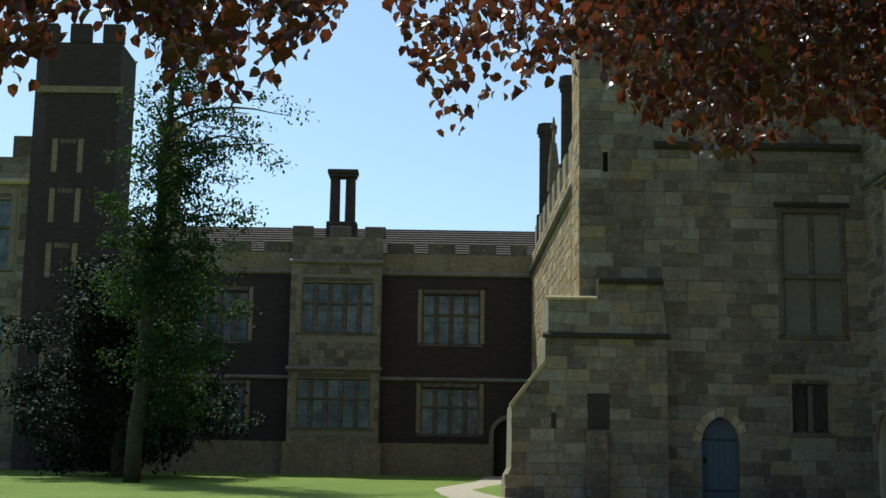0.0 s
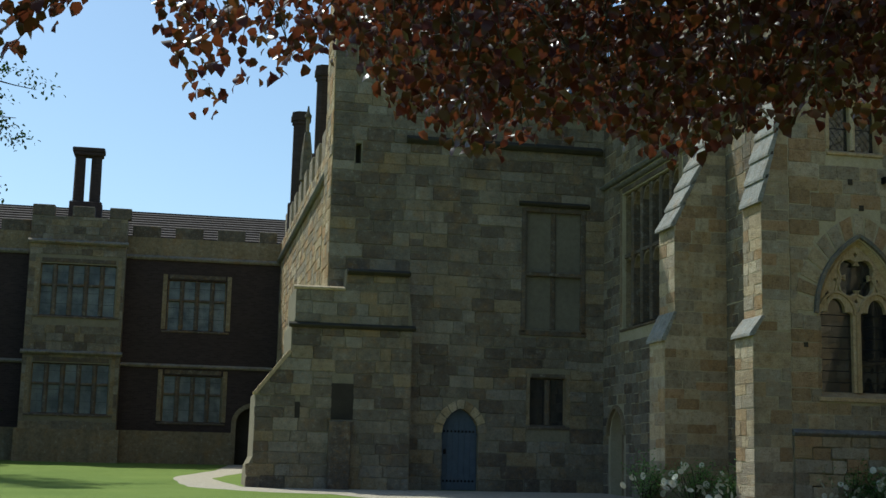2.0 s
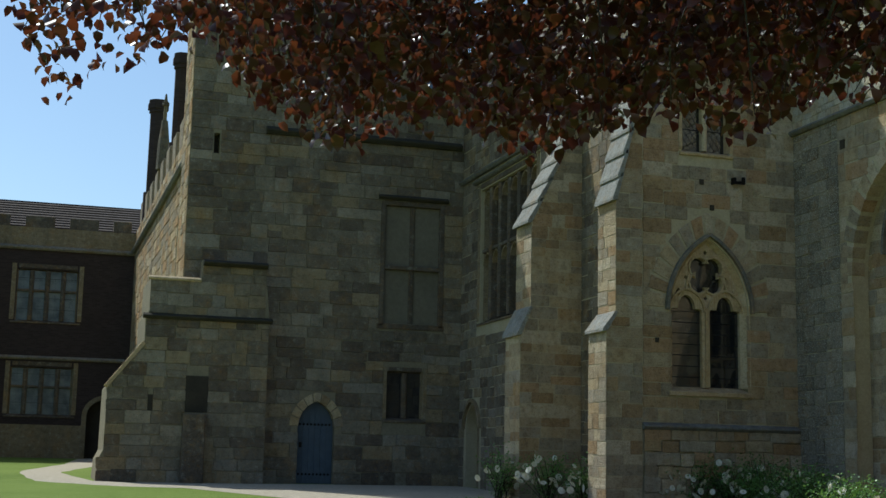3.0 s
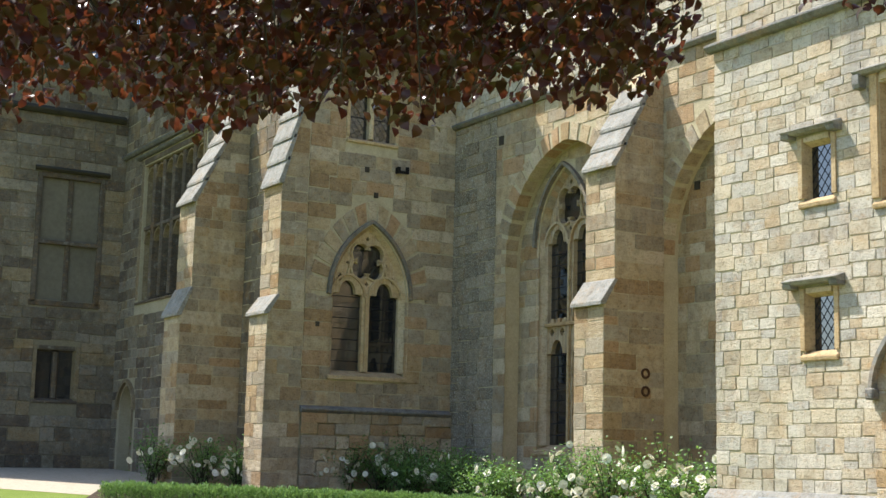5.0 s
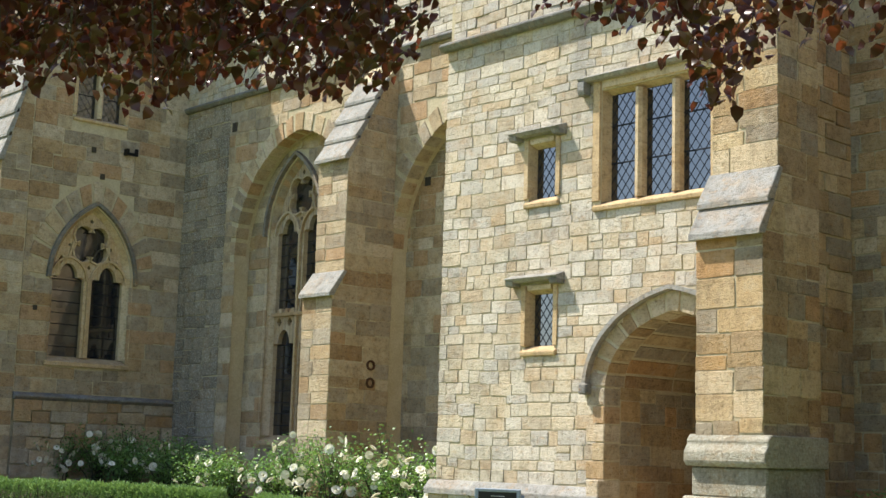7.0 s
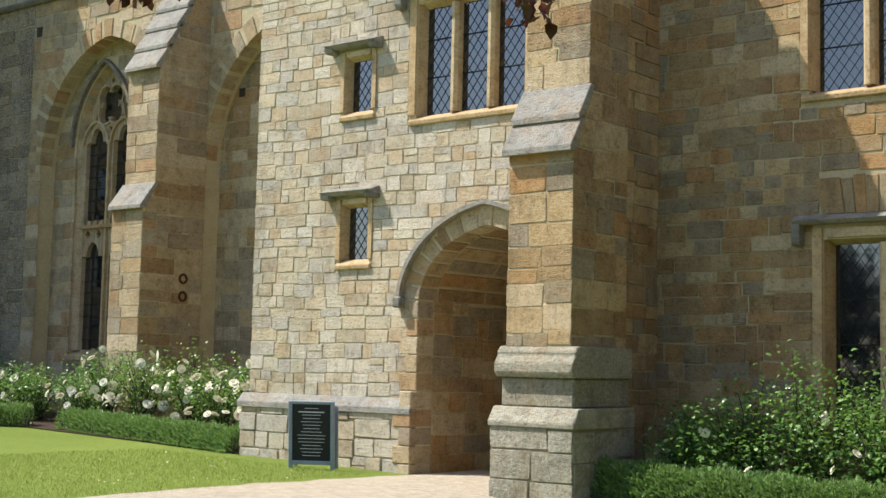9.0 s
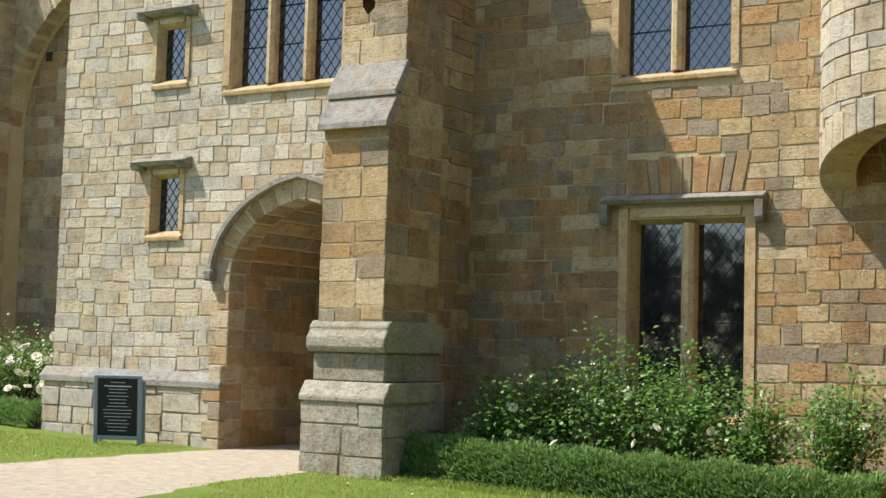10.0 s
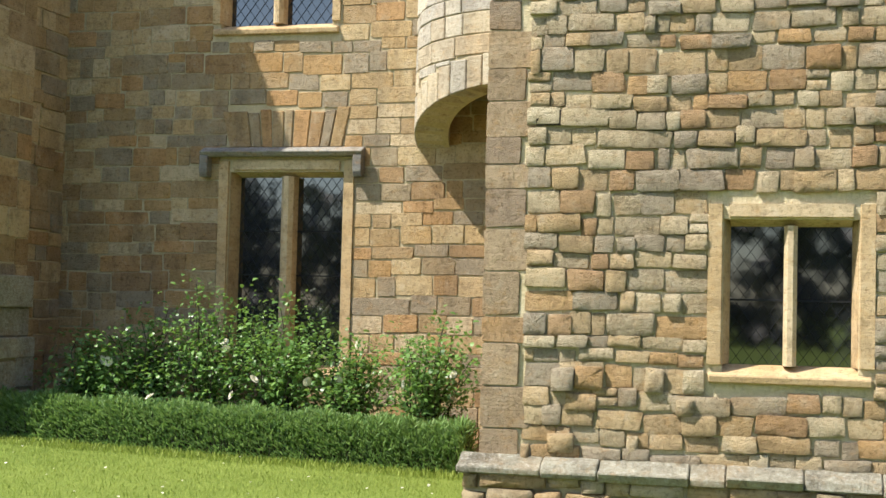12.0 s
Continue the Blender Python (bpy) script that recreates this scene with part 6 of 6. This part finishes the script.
def hedge(label, pts, width, height, count, seed):
    """A low clipped row of fine upright shoots on woody stems."""
    rng = random.Random(seed)
    top = thing("low_hedge", label, "hedge", "low hedges")
    pos, along, nrm, ln = [], [], [], []
    P = [Vector((x, y, 0)) for x, y in pts]
    stems = bmesh.new()
    for k in range(count):
        t = rng.random() * (len(P) - 1)
        i = min(int(t), len(P) - 2)
        p = P[i].lerp(P[i + 1], t - i)
        d = (P[i + 1] - P[i]).normalized()
        n = Vector((-d.y, d.x, 0))
        s = rng.uniform(-1, 1)
        lump = 0.95 + 0.04 * math.sin(t * 23.0 + s * 2) + 0.03 * math.sin(t * 61.0)
        hh = height * lump * math.sqrt(max(0.05, 1 - abs(s) ** 5)) * (rng.random() ** 0.35)
        q = p + n * (s * width / 2 * (0.9 + 0.2 * rng.random()))
        z = gz(q.y) + max(hh - 0.08, 0.02)
        pos.append((q.x, q.y, z))
        along.append((n.x * s * 1.1 + rng.uniform(-0.7, 0.7), n.y * s * 1.1 + rng.uniform(-0.7, 0.7), rng.uniform(0.3, 1.0)))
        nrm.append((rng.uniform(-1, 1), rng.uniform(-1, 1), 0.2))
        ln.append(rng.uniform(0.04, 0.1))
        if k % 60 == 0:
            tube(stems, [(q.x, q.y, gz(q.y) - 0.02), (q.x + rng.uniform(-0.05, 0.05), q.y + rng.uniform(-0.05, 0.05), z)], [0.008, 0.004], 3)
    ln = np.array(ln)
    leaf_mesh("foliage", pos, along, nrm, ln, ln * 0.2, HEDGELEAF, top, 0.1)
    tagged(part("woody_stem", stems, BARK, top), kind="stuff")
    return top


hedge("low green lavender hedge edging the rose border", [(12.68, 8.3), (12.62, 5.6), (12.6, 2.95)], 0.62, 0.54, 60000, 1)
hedge("low green hedge edging the rose bed", [(13.25, 14.4), (13.5, 16.6), (13.7, 19.1)], 0.55, 0.42, 22000, 2)
hedge("low green hedge edging the rose bed", [(13.5, 20.0), (12.2, 21.6), (10.0, 23.1), (7.8, 24.5)], 0.6, 0.45, 30000, 3)
# soil of the borders
for k, pts in enumerate(([(12.45, 8.3), (14.2, 8.3), (14.2, 2.4), (12.4, 2.6)], [(13.1, 14.4), (16.4, 14.4), (16.4, 26.4), (12.6, 26.4), (12.5, 30.5), (9.8, 30.5), (7.6, 25.0), (7.6, 24.3), (13.3, 20.0)])):
    bm = bmesh.new()
    bm.faces.new([bm.verts.new((x, y, gz(y) + 0.016)) for x, y in pts])
    structure(finish(bm, "soil_bed", SOIL), "dark bare soil of the rose border", "soil")

# ---------------------------------------------------------------- notice board on the lawn
sign = thing("notice_board", "dark notice board in a grey standing frame by the porch", "sign")
SG = Face((12.5, 12.3, 0.27), (-0.5, 0.866, 0), (-0.866, -0.5, 0))


def tilt(bm):
    bmesh.ops.rotate(bm, cent=SG.at(0, 0, 0), matrix=Matrix.Rotation(radians(-6), 3, SG.u), verts=bm.verts)
    return bm


bm = bmesh.new()
box(bm, SG, -0.25, 0.25, 0.0, 0.02, 0.12, 0.84)
part("board", tilt(bm), SIGN_DARK, sign)
for a, b, c, d in ((-0.3, -0.25, 0.0, 0.88), (0.25, 0.3, 0.0, 0.88), (-0.25, 0.25, 0.84, 0.88), (-0.25, 0.25, 0.07, 0.12)):
    bm = bmesh.new()
    box(bm, SG, a, b, -0.01, 0.035, c, d)
    part("frame_rail" if b - a > 0.2 else "leg", tilt(bm), SIGN_GREY, sign, "", 0.006)
rs = random.Random(4)
for k in range(15):
    z = 0.79 - k * 0.043
    w = 0.09 if k == 0 else 0.17 if k == 1 else rs.uniform(0.1, 0.19)
    bm = bmesh.new()
    box(bm, SG, -w, w, 0.02, 0.022, z - (0.014 if k == 1 else 0.006), z)
    part("text_line", tilt(bm), SIGN_WHITE, sign)
for s in (-0.27, 0.27):
    bm = bmesh.new()
    hull(bm, [SG.at(s - 0.02, -0.24, 0), SG.at(s + 0.02, -0.24, 0), SG.at(s + 0.02, -0.2, 0), SG.at(s - 0.02, -0.2, 0),
              SG.at(s - 0.02, -0.16, 0.8), SG.at(s + 0.02, -0.16, 0.8), SG.at(s + 0.02, -0.12, 0.8), SG.at(s - 0.02, -0.12, 0.8)])
    part("back_leg", bm, SIGN_GREY, sign)

# ---------------------------------------------------------------- grass, daisies, far wood
rg = np.random.RandomState(5)


def scatter_blades(name, x0, x1, y0, y1, n, ln, material, label, keep):
    xy = rg.uniform((x0, y0), (x1, y1), (n, 2))
    xy = xy[[keep(x, y) for x, y in xy]]
    m = len(xy)
    z = np.array([gz(y) for y in xy[:, 1]])
    pos = np.column_stack([xy, z])
    al = np.column_stack([rg.uniform(-0.6, 0.6, m), rg.uniform(-0.6, 0.6, m), np.ones(m)])
    nr = np.column_stack([rg.uniform(-1, 1, m), rg.uniform(-1, 1, m), np.zeros(m)])
    l = rg.uniform(0.6, 1.2, m) * ln
    return tagged(leaf_mesh(name, pos, al, nr, l, l * 0.16, material, None, 0.05), label, "grass", kind="stuff")


def on_lawn(x, y):
    edge = 10.1 if x > 10 else 9.75 if x > 8 else 8.6
    half = 1.22 if x > 10 else 1.45
    return abs(y - edge) > half and not (x > 12.4 and y < 8.4)


scatter_blades("grass", 7.0, 12.5, 2.4, 15.5, 60000, 0.035, GRASSLEAF, "short mown grass blades of the lawn", on_lawn)
scatter_blades("grass_edge", 11.9, 12.5, 2.5, 8.2, 5000, 0.07, GRASSLEAF, "longer grass along the hedge", lambda x, y: True)
dpos = rg.uniform((7.0, 2.4), (12.4, 15.0), (260, 2))
dpos = np.array([(x, y, gz(y) + 0.03) for x, y in dpos if on_lawn(x, y)])
m = len(dpos)
tagged(leaf_mesh("daisies", dpos, rg.uniform(-1, 1, (m, 3)) * (1, 1, 0.2), np.tile((0, 0, 1.0), (m, 1)), 0.028, 0.028, PETAL, None, 0.0), "scattered white daisies in the lawn", "daisy", kind="stuff")
# wood belt out of view, added to darken low reflections in the windows
n = 5200
ang = rg.uniform(radians(95), radians(318), n)
rad = rg.uniform(52, 66, n)
wz = rg.uniform(0, 1, n) ** 0.8 * (5.4 + 3.2 * np.maximum(0, -np.sin(ang)) + 1.0 * np.sin(ang * 9) + 0.6 * np.sin(ang * 23))
wpos = np.column_stack([np.sin(ang) * rad, np.cos(ang) * rad, wz])
tagged(leaf_mesh("far_wood", wpos, rg.uniform(-1, 1, (n, 3)), rg.uniform(-1, 1, (n, 3)), rg.uniform(1.2, 2.6, n), rg.uniform(0.9, 1.8, n), WOODS), "unseen belt of dark woodland behind the lawn, added for window reflections", "wood", kind="stuff")
